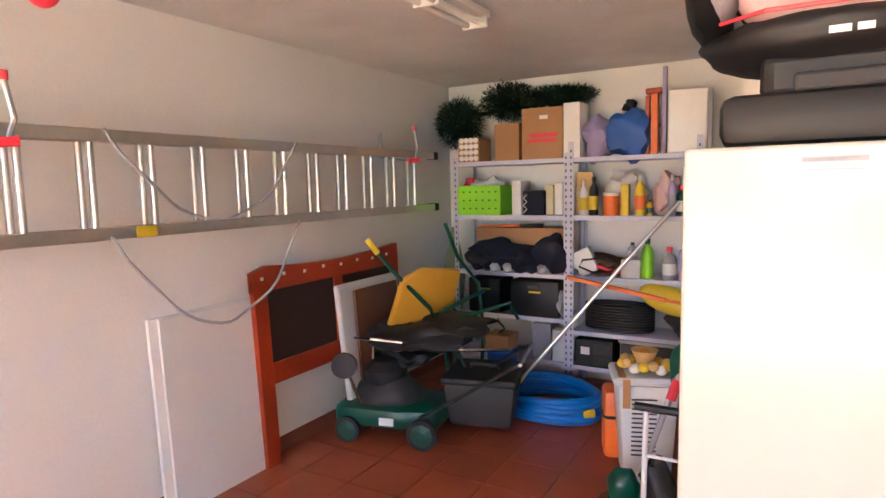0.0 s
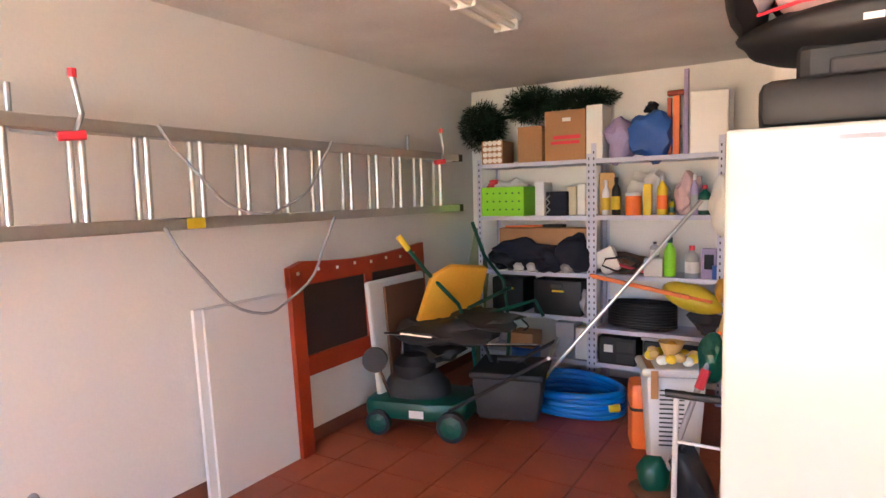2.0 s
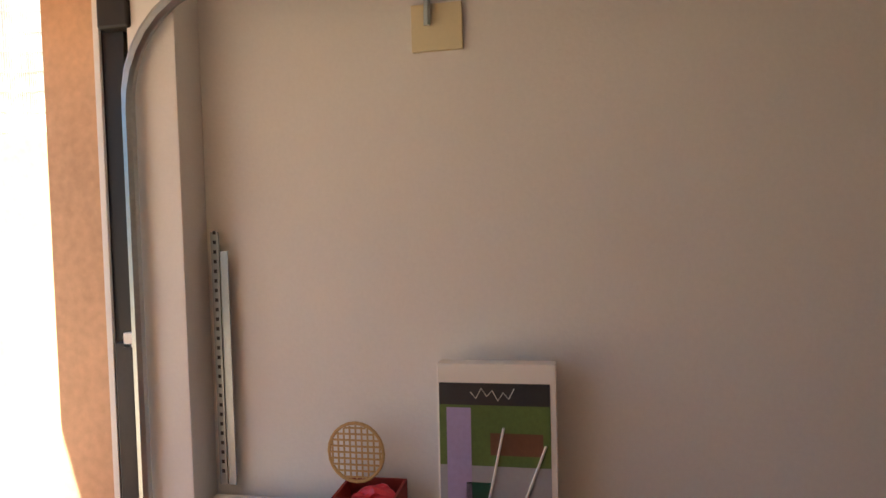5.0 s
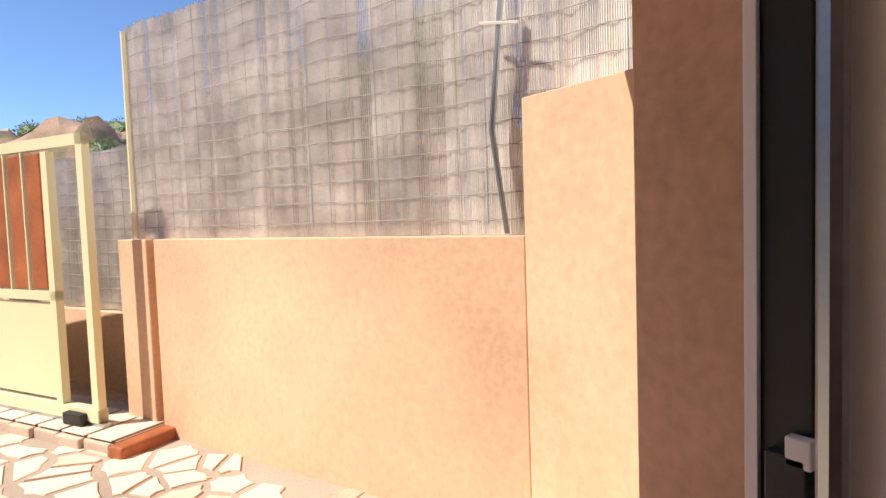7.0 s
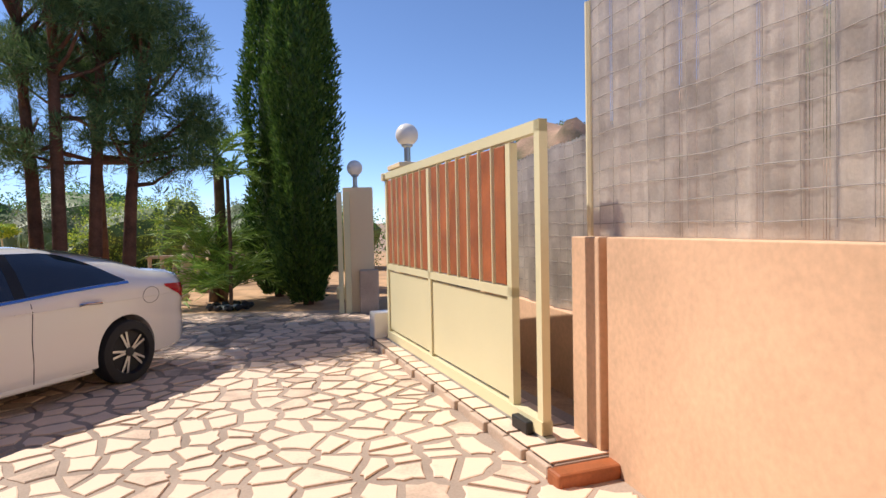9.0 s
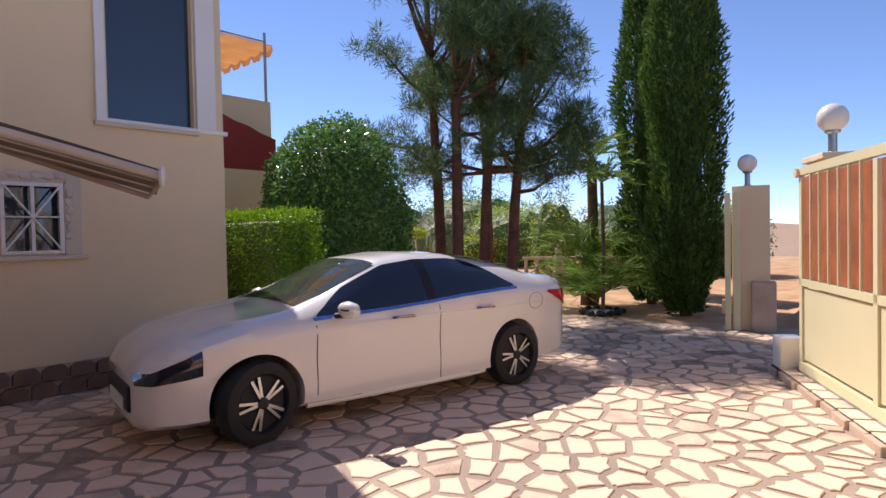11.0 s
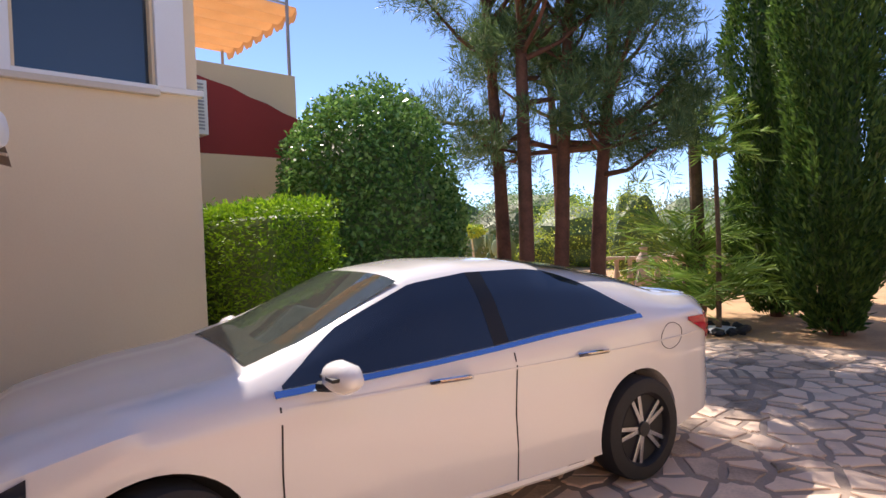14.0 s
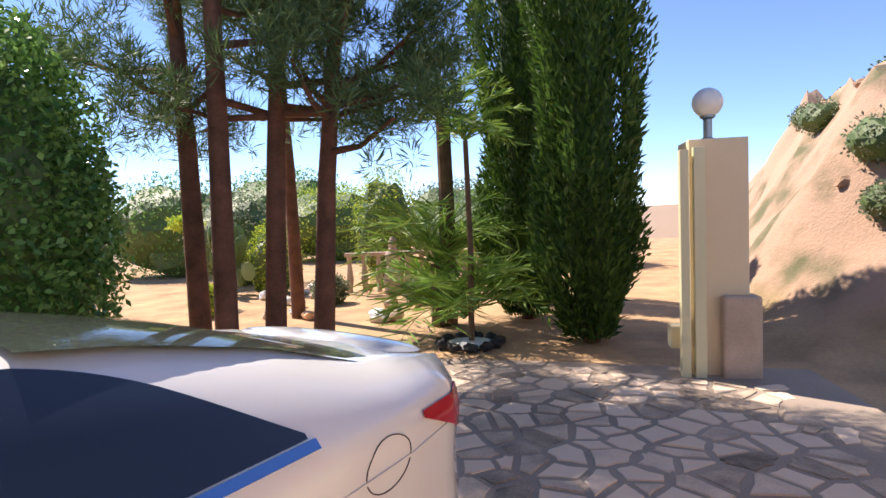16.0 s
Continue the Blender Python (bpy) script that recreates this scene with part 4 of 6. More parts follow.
part("trunk", tube([(0, 0, 0), (0.05, 0, 0.7), (-0.02, 0, 1.5)], 0.035, 8, r_end=0.02), "ivory", ct)
c_, d_ = cloud(rng, 900, (0, 0, 1.62), (0.38, 0.3, 0.14), 0.2)
leaves("crown", c_, d_, 0.05, 1.8, "lightgreen", ct, rng)
st_ = thing("garden_statue", pose(*garden(-6.55, 17.6), 0), "sandy stone garden ornament", "statue")
part("figure", lathe([(0.2, 0), (0.22, 0.3), (0.14, 0.6), (0.17, 0.8), (0.08, 0.95), (0.1, 1.08), (0.02, 1.2)], 14), "rock", st_)
rail = thing("garden_balustrade", pose(-7.9, 17.9, 0, 0, 0, 30), "low sandy stone garden balustrade", "balustrade")
part("coping", box(-1.6, 1.4, -0.08, 0.08, 0.78, 0.86, 0.01), "rock", rail)
for k in range(10):
    part("baluster", lathe([(0.06, 0), (0.05, 0.1), (0.08, 0.3), (0.045, 0.6), (0.06, 0.78)], 10, m=pose(-1.5 + k * 0.31, 0, 0)), "rock", rail)
for k in range(26):
    x, y, s = *garden(rng.uniform(-9, -4.6), rng.uniform(14.2, 18.5)), rng.uniform(0.06, 0.2)
    rk = obj("rock", blob(sized(x, y, s * 0.3, s, s * 0.8, s * 0.6), 0.3, k, 2), M[("rock", "whitepaint", "orange")[k % 3]], label="rounded garden stone on the gravel", category="rock", group="stones in the garden")
for k in range(60):
    x, y = rng.uniform(-0.5, 9), rng.uniform(14.5, 24)
    s = rng.uniform(0.2, 0.5)
    z = height(x, y)
    if k < 34:
        if z > 1.2:
            bush("scrub_bush", (x, y, z + s * 0.5), (s, s, s * 0.8), 1300, 0.035, "olive", "dry scrub bush on the earth bank", "bush", "scrub on the bank", 0.4)
    elif z > 0.3:
        obj("rock", blob(sized(x, y, z, s * 0.5, s * 0.4, s * 0.3), 0.35, k, 2), "earth", label="rough boulder in the earth bank", category="rock", group="boulders in the bank")
for x, y, z, s in ((5.5, 11, 3.4, 1.2), (6.8, 9.5, 3.8, 1.4)):
    bush("tree", (x, y, z), (s, s, s), 7000, 0.05, "olive", "dark olive tree above the cane screen", "tree", "", 0.4)
# ---- things in the garage ----
RX = 1.95
lad = thing("ladder", pose(RX, 0, -0.013), "long aluminium extension ladder hung flat on the white wall", "ladder")
for z in (1.505, 1.925):
    for dx in (-0.012, 0.045):
        part("rail", box(dx - 0.012, dx + 0.012, -4.95, -1.36, z - 0.028, z + 0.028, 0.004), "alu", lad)
for k in range(12):
    y = -1.587 - k * 0.28
    for dx in (-0.006, 0.045):
        part("rung", tube([(dx, y + dx * 0.4, 1.53), (dx, y + dx * 0.4, 1.90)], 0.015, 10), "alu", lad, smooth=True)
part("base_bar", box(-0.03, 0.02, -1.385, -1.335, 1.25, 2.17, 0.006), "alu", lad, "grey stabiliser bar with a printed mark")
for z in (1.235, 2.165):
    part("foot", box(-0.04, 0.03, -1.405, -1.315, z - 0.025, z + 0.03, 0.006), "black", lad)
for z in (1.505, 1.925):
    part("clamp", box(-0.045, -0.03, -1.38, -1.33, z - 0.03, z + 0.03, 0.003), "black", lad)
    part("end_cap", box(-0.02, 0.06, -5.02, -4.95, z - 0.03, z + 0.03, 0.004), "black", lad)
for k, z in enumerate((1.62, 1.665, 1.70, 1.74, 1.775, 1.81)):
    part("mark", box(-0.0325, -0.0305, -1.374 + 0.004 * (k % 3), -1.348, z - 0.006, z + 0.006), "redplastic" if k == 0 else "black", lad)
    part("mark", box(-0.0325, -0.0305, -1.374 + 0.02 * (k % 2), -1.366 + 0.02 * (k % 2), z + 0.007, z + 0.024), "redplastic" if k == 0 else "black", lad)
part("yellow_tape", box(-0.026, -0.023, -2.42, -2.32, 1.48, 1.53), "yellow", lad)


def hook(y, label):
    t = thing("wall_hook", pose(RX, y, 0), label, "hook", "ladder hooks")
    part("arm", tube([(0.2, 0.12, 1.9), (0.0, 0.03, 1.87), (-0.05, 0.0, 1.88), (-0.06, -0.02, 1.95), (-0.05, 0.0, 2.10)], 0.011, 8), "galv", t)
    part("tip", tube([(-0.05, 0.0, 2.09), (-0.05, 0.0, 2.125)], 0.016, 8), "redplastic", t)
    part("sleeve", tube([(-0.03, 0.06, 1.86), (-0.06, -0.03, 1.87)], 0.02, 8), "redplastic", t)
    part("back_arm", tube([(0.18, 0.13, 1.93), (0.18, 0.13, 2.08)], 0.012, 8), "galv", t)


hook(-1.83, "steel ladder hook with red plastic sleeves")
hook(-4.62, "steel ladder hook with red plastic sleeves, at the ladder's tip end")
for za, zb, lab in ((1.94, 1.52, "grey webbing strap hanging behind the rungs"), (1.48, 0.99, "grey webbing strap hanging in a long loop under the ladder")):
    t = thing("strap", pose(0, 0, 0), lab, "strap", "straps on the ladder")
    pts = [(1.90 + 0.02 * math.cos(k), -2.2 - 1.14 * k / 20, za - (za - zb) * math.sin(math.pi * k / 20) ** 0.8) for k in range(21)]
    part("webbing", tube(pts, 0.008, 5), "grey", t)
track = thing("door_track", pose(0, 0, 0), "galvanised curved overhead door track fixed to the wall", "door track")
arcp = [(1.965, 1.74, 0.0), (1.965, 1.74, 1.95)] + [(1.965, 1.74 - 0.44 + 0.44 * math.cos(a), 1.98 + 0.44 * math.sin(a)) for a in np.linspace(0.1, math.pi / 2, 9)] + [(1.965, -1.3, 2.42)]
part("rail", tube(arcp, 0.026, 8), "galv", track, smooth=True)
part("angle", box(2.03, 2.10, -1.36, 1.4, 2.43, 2.455, 0.002), "galv", track)
part("bracket", tube([(2.1, -1.2, 2.43), (2.15, -1.21, 2.29), (2.10, -1.21, 2.27)], 0.014, 6), "galv", track)
part("drop", tube([(2.12, 0.56, 2.44), (2.14, 0.57, 2.23)], 0.014, 6), "galv", track)
part("foot", box(2.09, 2.165, -1.30, -1.20, 2.24, 2.27, 0.003), "galv", track)
fr = thing("door_frame", pose(0, 0, 0), "black and white metal garage door frame beside the opening", "door frame")
part("upright", box(2.03, 2.165, 1.80, 1.925, 0, 2.5, 0.003), "black", fr)
part("edge_strip", box(2.015, 2.03, 1.90, 1.928, 0, 2.5, 0.002), "whitepaint", fr)
part("spring_box", box(1.98, 2.1, 1.74, 1.88, 2.28, 2.42, 0.01), "black", fr)
part("latch", box(2.0, 2.03, 1.79, 1.84, 1.0, 1.06, 0.004), "whitepaint", fr)
part("cable_guard", box(2.0, 2.06, 1.80, 1.88, 0, 1.02, 0.004), "darkgrey", fr)
pl = thing("wall_plate", pose(2.16, 0.535, 2.225), "yellowed plastic junction plate on the wall", "wall plate")
part("cover", box(-0.008, 0.008, -0.1, 0.1, -0.09, 0.09, 0.003), "ivory", pl)
sk = thing("wall_socket", pose(2.165, -1.68, 0.35), "small oval beige wall socket cover", "socket")
part("cover", blob(sized(0, 0, 0, 0.008, 0.03, 0.05), 0, 0, 3), "grey", sk)
ang = thing("slotted_angles", pose(0, 0, 0), "two long perforated grey steel angles leaning in the corner", "metal angle")
for k, (y, z) in enumerate(((1.51, 1.46), (1.47, 1.38))):
    part("angle", box(2.125, 2.13, y - 0.035, y, 0.4, z, 0.001), "galv", ang)
    part("angle", box(2.13, 2.16, y - 0.004, y, 0.4, z, 0.001), "galv", ang)
bm = bmesh.new()
for k in range(26):
    box(2.1235, 2.125, 1.485, 1.498, 0.45 + k * 0.04, 0.465 + k * 0.04, bm=bm)
part("holes", bm, "black", ang)
shelfb = thing("low_cabinet", pose(0, 0, 0), "low dusty white cabinet by the door", "cabinet")
part("body", box(1.78, 2.13, 0.68, 1.53, 0.0, 0.36, 0.01), "lampglass", shelfb)
bx = thing("picture_box", pose(2.0, 0.32, 0.0, 0, 3, 0), "tall flat box with a printed garden lounger picture", "cardboard box")
part("carton_shell", box(-0.03, 0.06, -0.21, 0.225, 0.0, 0.95, 0.004), "lampglass", bx)
for nm, y0, y1, z0, z1, mm in (("header", -0.187, 0.217, 0.80, 0.88, "darkgrey"), ("lawn", -0.187, 0.217, 0.58, 0.80, "plants"), ("patio", -0.187, 0.217, 0.05, 0.58, "grey"), ("pillar_picture", 0.10, 0.19, 0.40, 0.79, "lilac"), ("picture_leaves", 0.03, 0.12, 0.42, 0.52, "green"), ("picture_table", -0.16, 0.03, 0.62, 0.70, "brownwood")):
    o = {"header": 0.0, "lawn": 0.0, "patio": 0.0}.get(nm, 0.0012)
    part(nm, box(-0.0325 - o, -0.031 - o, y0, y1, z0, z1), mm, bx)
part("lounger_picture", join(tube([(-0.036, 0.05, 0.40), (-0.036, -0.02, 0.72)], 0.005, 5), tube([(-0.036, -0.05, 0.35), (-0.036, -0.17, 0.66)], 0.005, 5)), "whitepaint", bx)
part("script_mark", tube([(-0.036, 0.10 - k * 0.02, 0.84 + 0.015 * (-1) ** k * (0.5 + 0.5 * (k % 3))) for k in range(9)], 0.0018, 4), "whitepaint", bx)
bat = thing("wicker_bat", pose(2.05, 0.88, 0.39), "round woven wicker carpet beater standing in a red box", "carpet beater")
hoop = [(0, 0.11 * math.cos(a), 0.20 + 0.115 * math.sin(a)) for a in np.linspace(0, math.tau, 25)[:-1]]
part("hoop", tube(hoop, 0.007, 6, closed=True), "wicker", bat)
bm = bmesh.new()
for k in range(-4, 5):
    q = math.sqrt(max(0, 0.105 ** 2 - (k * 0.024) ** 2))
    tube([(0.0, k * 0.024, 0.2 - q), (0, k * 0.024, 0.2 + q)], 0.004, 5, bm), tube([(-0.003, -q, 0.2 + k * 0.024), (-0.003, q, 0.2 + k * 0.024)], 0.004, 5, bm)
part("weave", bm, "wicker", bat)
rb = thing("red_box", pose(2.03, 0.82, 0.362), "small dark red open box with crumpled red cloth", "box")
part("body", join(box(-0.1, 0.1, -0.12, 0.12, 0, 0.02), join(join(box(-0.1, -0.09, -0.12, 0.12, 0.02, 0.1), box(0.09, 0.1, -0.12, 0.12, 0.02, 0.1)), join(box(-0.09, 0.09, -0.12, -0.11, 0.02, 0.1), box(-0.09, 0.09, 0.11, 0.12, 0.02, 0.1)))), "redwall", rb)
part("cloth", blob(sized(0, 0, 0.06, 0.07, 0.08, 0.04), 0.3, 2, 3), "redplastic", rb)
wb = thing("white_board", pose(2.06, -2.52, 0, 0, 3.0, 0), "white melamine boards leaning against the wall", "board", "boards leaning on the wall")
part("board", box(0.0, 0.018, -0.60, 0.0, 0, 1.03, 0.002), "whiteboard", wb)
part("edge_board", box(0.022, 0.045, -0.56, 0.045, 0, 1.035, 0.002), "whitepaint", wb)
hb = thing("headboard", pose(2.03, -3.11, 0, 0, 2.5, 0) @ Matrix.Diagonal((1, 0.955, 0.985, 1)), "cherry-red wooden bed headboard with dark panels leaning on the wall", "headboard")
bm = box(0, 0.04, -0.11, 0, 0, 1.16, 0.004)
part("leg", bm, "cherry", hb)
part("leg", box(0, 0.04, -1.56, -1.45, 0.02, 1.16, 0.004), "cherry", hb)
part("stile", box(0.002, 0.038, -0.84, -0.75, 0.6, 1.1, 0.003), "cherry", hb)
part("bottom_rail", box(0, 0.04, -1.45, -0.11, 0.5, 0.63, 0.004), "cherry", hb)
arch = [(-1.56, 1.08), (0, 1.08), (0, 1.20)] + [(-1.56 * k / 12, 1.20 + 0.05 * math.cos(math.pi * 2 * (k / 12)) * 0.0 - 0.045 * math.sin(math.pi * k / 12) + 0.045) for k in range(1, 12)] + [(-1.56, 1.245)]
part("top_rail", prism(arch, 0.045, m=Matrix(((0, 0, 1, 0), (1, 0, 0, 0), (0, 1, 0, 0), (0, 0, 0, 1)))), "cherry", hb)
for a in ((-0.75, -0.11), (-1.45, -0.84)):
    part("panel", box(0.015, 0.03, *a, 0.63, 1.08), "darkpanel", hb)
for k in range(8):
    part("peg", box(-0.006, 0.0, -0.08 - k * 0.19, -0.06 - k * 0.19, 1.15 + 0.01 * (k % 2), 1.17 + 0.01 * (k % 2)), "whitepaint", hb)
for y in (-4.12,):
    t = thing("folded_table", pose(1.90, y, 0, 0, 6, 0), "white plastic folding table top standing on edge", "table", "folded tables")
    part("tabletop", box(0, 0.04, -0.36, 0.36, 0.2, 1.02, 0.02), "whiteboard", t)
    part("leg", tube([(0.03, -0.2, 0), (0.03, -0.2, 0.3)], 0.02, 8), "whiteboard", t)
bb = thing("brown_board", pose(1.84, -3.98, 0, 0, 4, 0), "dark reddish-brown wooden board with a hook", "board")
part("board", box(0, 0.02, -0.35, 0.15, 0.3, 0.98, 0.004), "brownwood", bb)
mw = thing("lawn_mower", pose(1.87, -3.68, 0, 0, 0, 194), "green electric rotary lawn mower with black hood, dusty", "lawn mower")
deck = prism([(-0.36, -0.2), (-0.3, -0.24), (0.1, -0.25), (0.36, -0.2), (0.38, 0), (0.36, 0.2), (0.1, 0.25), (-0.3, 0.24), (-0.36, 0.2)], 0.13, m=pose(0.24, 0.22, 0.1), bev=0.035)
part("deck", deck, "green", mw, smooth=True)
part("motor_hood", blob(sized(0.2, 0.22, 0.26, 0.24, 0.19, 0.15), 0.06, 4, 3), "darkgrey", mw, smooth=True)
part("motor_cap", lathe([(0.14, 0), (0.15, 0.1), (0.1, 0.16), (0.02, 0.17)], 20, m=pose(0.18, 0.22, 0.34)), "black", mw, smooth=True)
part("label_plate", box(0.22, 0.32, -0.035, -0.028, 0.13, 0.18), "whitepaint", mw)
for x, y, r in ((0.52, -0.05, 0.1), (0.0, -0.03, 0.085), (0.52, 0.48, 0.1), (0.0, 0.46, 0.085)):
    wh = new("wheel")
    wh.parent = mw
    wh.matrix_basis = pose(x, y, r)
    part("tyre", lathe([(r * 0.75, -0.025), (r, -0.022), (r, 0.022), (r * 0.75, 0.025)], 24, m=pose(0, 0, 0, -90)), "rubber", wh, smooth=True)
    part("hub", lathe([(r * 0.76, -0.03), (r * 0.76, 0.027), (r * 0.3, 0.034), (0.01, 0.034)], 8, m=pose(0, 0, 0, 90)), "green", wh)
for y in (-0.03, 0.42):
    part("handle", tube([(0.5, y, 0.2), (0.75, y, 0.35), (1.15, y - 0.02, 0.60)], 0.012, 8), "black", mw)
part("crossbar", tube([(1.15, -0.08, 0.60), (1.15, 0.44, 0.60)], 0.012, 8), "galv", mw)
gb = thing("grass_box", pose(1.14, -4.22, 0, 0, 0, 14), "dusty black plastic grass catcher box", "grass box")
bm = bmesh.new()
prism([(-0.22, -0.25), (0.22, -0.25), (0.24, 0.2), (-0.24, 0.2)], 0.3, bev=0.04, bm=bm, m=pose(0, 0, 0.08))
for v in bm.verts:
    k = 0.8 + 0.2 * min(1, v.co.z / 0.3)
    v.co.x *= k
    v.co.y *= k
part("bin", bm, "darkgrey", gb, smooth=True)
part("lid", box(-0.25, 0.25, -0.27, 0.22, 0.37, 0.42, 0.02), "black", gb)
part("grip", tube([(-0.1, -0.05, 0.42), (-0.09, 0, 0.46), (0.09, 0, 0.46), (0.1, -0.05, 0.42)], 0.012, 6), "black", gb)
bagk = thing("folded_pushchair", pose(1.48, -4.10, 0.06), "heap of folded black pushchair frame and cloth", "pushchair")
for k, a in enumerate(((0.1, 0.05, 0.60, 0.36, 0.24, 0.10), (-0.1, -0.1, 0.66, 0.3, 0.25, 0.07), (0.15, -0.25, 0.62, 0.25, 0.2, 0.12), (0.2, 0.0, 0.45, 0.2, 0.2, 0.1))):
    part("cloth", blob(sized(*a, 30 * k), 0.25, k + 3, 3), "black", bagk, smooth=True)
part("frame", join(tube([(0.42, 0.3, 0.6), (0.25, 0.35, 0.62), (-0.3, 0.1, 0.55), (-0.5, -0.2, 0.5)], 0.011, 6), tube([(0.3, 0.25, 0.08), (0.35, 0.2, 0.55)], 0.011, 6)), "chrome", bagk)
part("wheel", lathe([(0.03, -0.02), (0.085, -0.02), (0.085, 0.02), (0.03, 0.02)], 20, m=pose(0.42, 0.42, 0.44, 90, 0, 30)), "darkgrey", bagk)
part("leg", tube([(0.3, 0.3, 0), (0.42, 0.42, 0.44)], 0.012, 6), "chrome", bagk)
part("leg", tube([(-0.3, -0.2, 0), (-0.1, -0.1, 0.6)], 0.012, 6), "darkgrey", bagk)
wbw = thing("wheelbarrow", pose(1.60, -4.15, 0), "ochre wheelbarrow tray standing on end with green tube handles", "wheelbarrow")
tray = prism([(-0.25, 0), (0.25, 0), (0.22, 0.42), (0.08, 0.5), (-0.22, 0.46)], 0.05, m=pose(0, 0, 0.68, 62, 0, 60), bev=0.02)
part("tray", tray, "ochre", wbw, smooth=True)
for pts in ([(0.05, 0.42, 1.27), (-0.02, 0.3, 1.1), (-0.15, 0.1, 0.85), (-0.2, 0.0, 0.6), (-0.2, -0.1, 0.0)], [(-0.12, -0.18, 1.4), (-0.15, -0.3, 1.15), (-0.25, -0.42, 0.95), (-0.3, -0.4, 0.6), (-0.25, -0.4, 0.0)], [(-0.2, 0.0, 0.75), (-0.35, -0.2, 0.78), (-0.5, -0.42, 0.82), (-0.55, -0.45, 0.7)], [(-0.2, 0.05, 0.82), (-0.3, -0.42, 0.9)]):
    part("tube_frame", tube(pts, 0.014, 8), "green", wbw, smooth=True)
part("grip", tube([(0.08, 0.46, 1.34), (0.04, 0.41, 1.25)], 0.02, 8), "yellow", wbw)
umb = thing("folded_parasol", pose(1.95, -5.3, 0), "furled grey-green patterned parasol in the corner", "parasol")
part("canopy", lathe([(0.02, 1.3), (0.05, 1.15), (0.10, 0.9), (0.08, 0.7), (0.03, 0.0)], 12), "olive", umb)


def shelving(x0, x1, y0, y1, zs, h, label):
    t = thing("shelving_unit", pose(0, 0, 0), label, "shelving unit", "shelving units along the back wall")
    for x in (x0, x1):
        for y, s in ((y1, -1), (y0, 1)):
            part("post", join(box(x - 0.02, x + 0.02, y - 0.002, y, 0, h), box(x - 0.001, x + 0.001, min(y, y + s * 0.04), max(y, y + s * 0.04), 0, h)), "shelf", t)
    bm = bmesh.new()
    for x in (x0, x1):
        z = 0.05
        while z < h - 0.04:
            box(x - 0.005, x + 0.005, y1, y1 + 0.0015, z, z + 0.02, bm=bm)
            z += 0.05
    tagged(part("slots", bm, "darkgrey", t), kind="stuff")
    for z in zs:
        part("shelf_board", box(x0 + 0.003, x1 - 0.003, y0 + 0.003, y1 - 0.004, z - 0.035, z, 0.002), "shelf", t)


ZS = [0.22, 0.58, 0.94, 1.41, 1.86]
shelving(0.90, 1.88, -5.6, -5.22, ZS, 1.90, "lilac-grey slotted steel shelving packed with garage clutter")
shelving(-0.06, 0.86, -5.6, -5.22, ZS[:1] + [0.50] + ZS[2:], 1.98, "lilac-grey slotted steel shelving with bottles and paint")


def fuller(label):
    return label if len(label.split()) > 3 else label + " on the shelf"


def simple(name, parts, m, label, cat, group=""):
    label = fuller(label)
    t = thing(name, m, label, cat, group)
    for pn, bm_, mt, *lb in parts:
        part(pn, bm_, mt, t, *lb, smooth=pn in ("body", "lump", "cap", "bottle"))
    return t


def carton(x, y, z, w, d, h, rz, mt="cardboard", label="plain brown cardboard carton", **k):
    t = simple("carton", [("carton_body", box(-w / 2, w / 2, -d / 2, d / 2, 0, h, 0.004), mt), ("tape", box(-w / 2 - 0.001, w / 2 + 0.001, -0.025, 0.025, h, h + 0.0015), "wicker")], pose(x, y, z, 0, 0, rz), fuller(label), "cardboard box", "cartons on the shelves")
    return t


def bottle(x, y, z, r, h, mt, cap, label, lab="whitepaint"):
    simple("bottle", [("bottle", lathe([(r * 0.95, 0), (r, 0.01), (r, h * 0.62), (r * 0.85, h * 0.72), (r * 0.35, h * 0.82), (r * 0.35, h * 0.88)], 16), mt), ("cap", lathe([(r * 0.42, h * 0.86), (r * 0.42, h), (r * 0.3, h * 1.0)], 12), cap), ("label_band", lathe([(r * 1.02, h * 0.15), (r * 1.02, h * 0.5)], 16), lab)], pose(x, y, z), fuller(label), "bottle", "bottles on the shelves")


Z = ZS[4]
carton(1.42, -5.42, Z, 0.22, 0.3, 0.30, 0, label="open brown cardboard carton")
big = carton(1.10, -5.38, Z, 0.34, 0.3, 0.40, 0, label="large brown cardboard carton with red lettering and a hand hole")
part("red_lettering", join(box(-0.13, 0.10, 0.1505, 0.152, 0.17, 0.20), box(-0.12, 0.12, 0.1505, 0.152, 0.13, 0.155)), "redplastic", big)
part("hole", box(-0.05, 0.02, 0.1505, 0.152, 0.31, 0.34, 0.0005), "whitepaint", big)
carton(0.86, -5.36, Z, 0.13, 0.25, 0.42, 0, "lampglass", "tall narrow printed box with blue and yellow sides")
xt = thing("christmas_tree", pose(1.58, -5.45, Z), "dark green artificial christmas tree lying over the boxes", "artificial tree")
cs, ds = [], []
for c0, rad, nn in (((0.33, 0.08, 0.34), (0.2, 0.16, 0.2), 5000), ((-0.1, -0.02, 0.50), (0.25, 0.12, 0.15), 4000), ((-0.55, 0.02, 0.50), (0.3, 0.1, 0.07), 3500)):
    q, d = cloud(rng, nn, c0, rad, 0.3)
    cs.append(q), ds.append(d)
leaves("branches", np.concatenate(cs), np.concatenate(ds), 0.008, 6, "xmas", xt, rng)
part("stem", tube([(0.3, 0.0, 0.0), (0.3, 0.0, 0.4), (-0.75, 0.0, 0.5)], 0.02, 6), "xmas", xt)
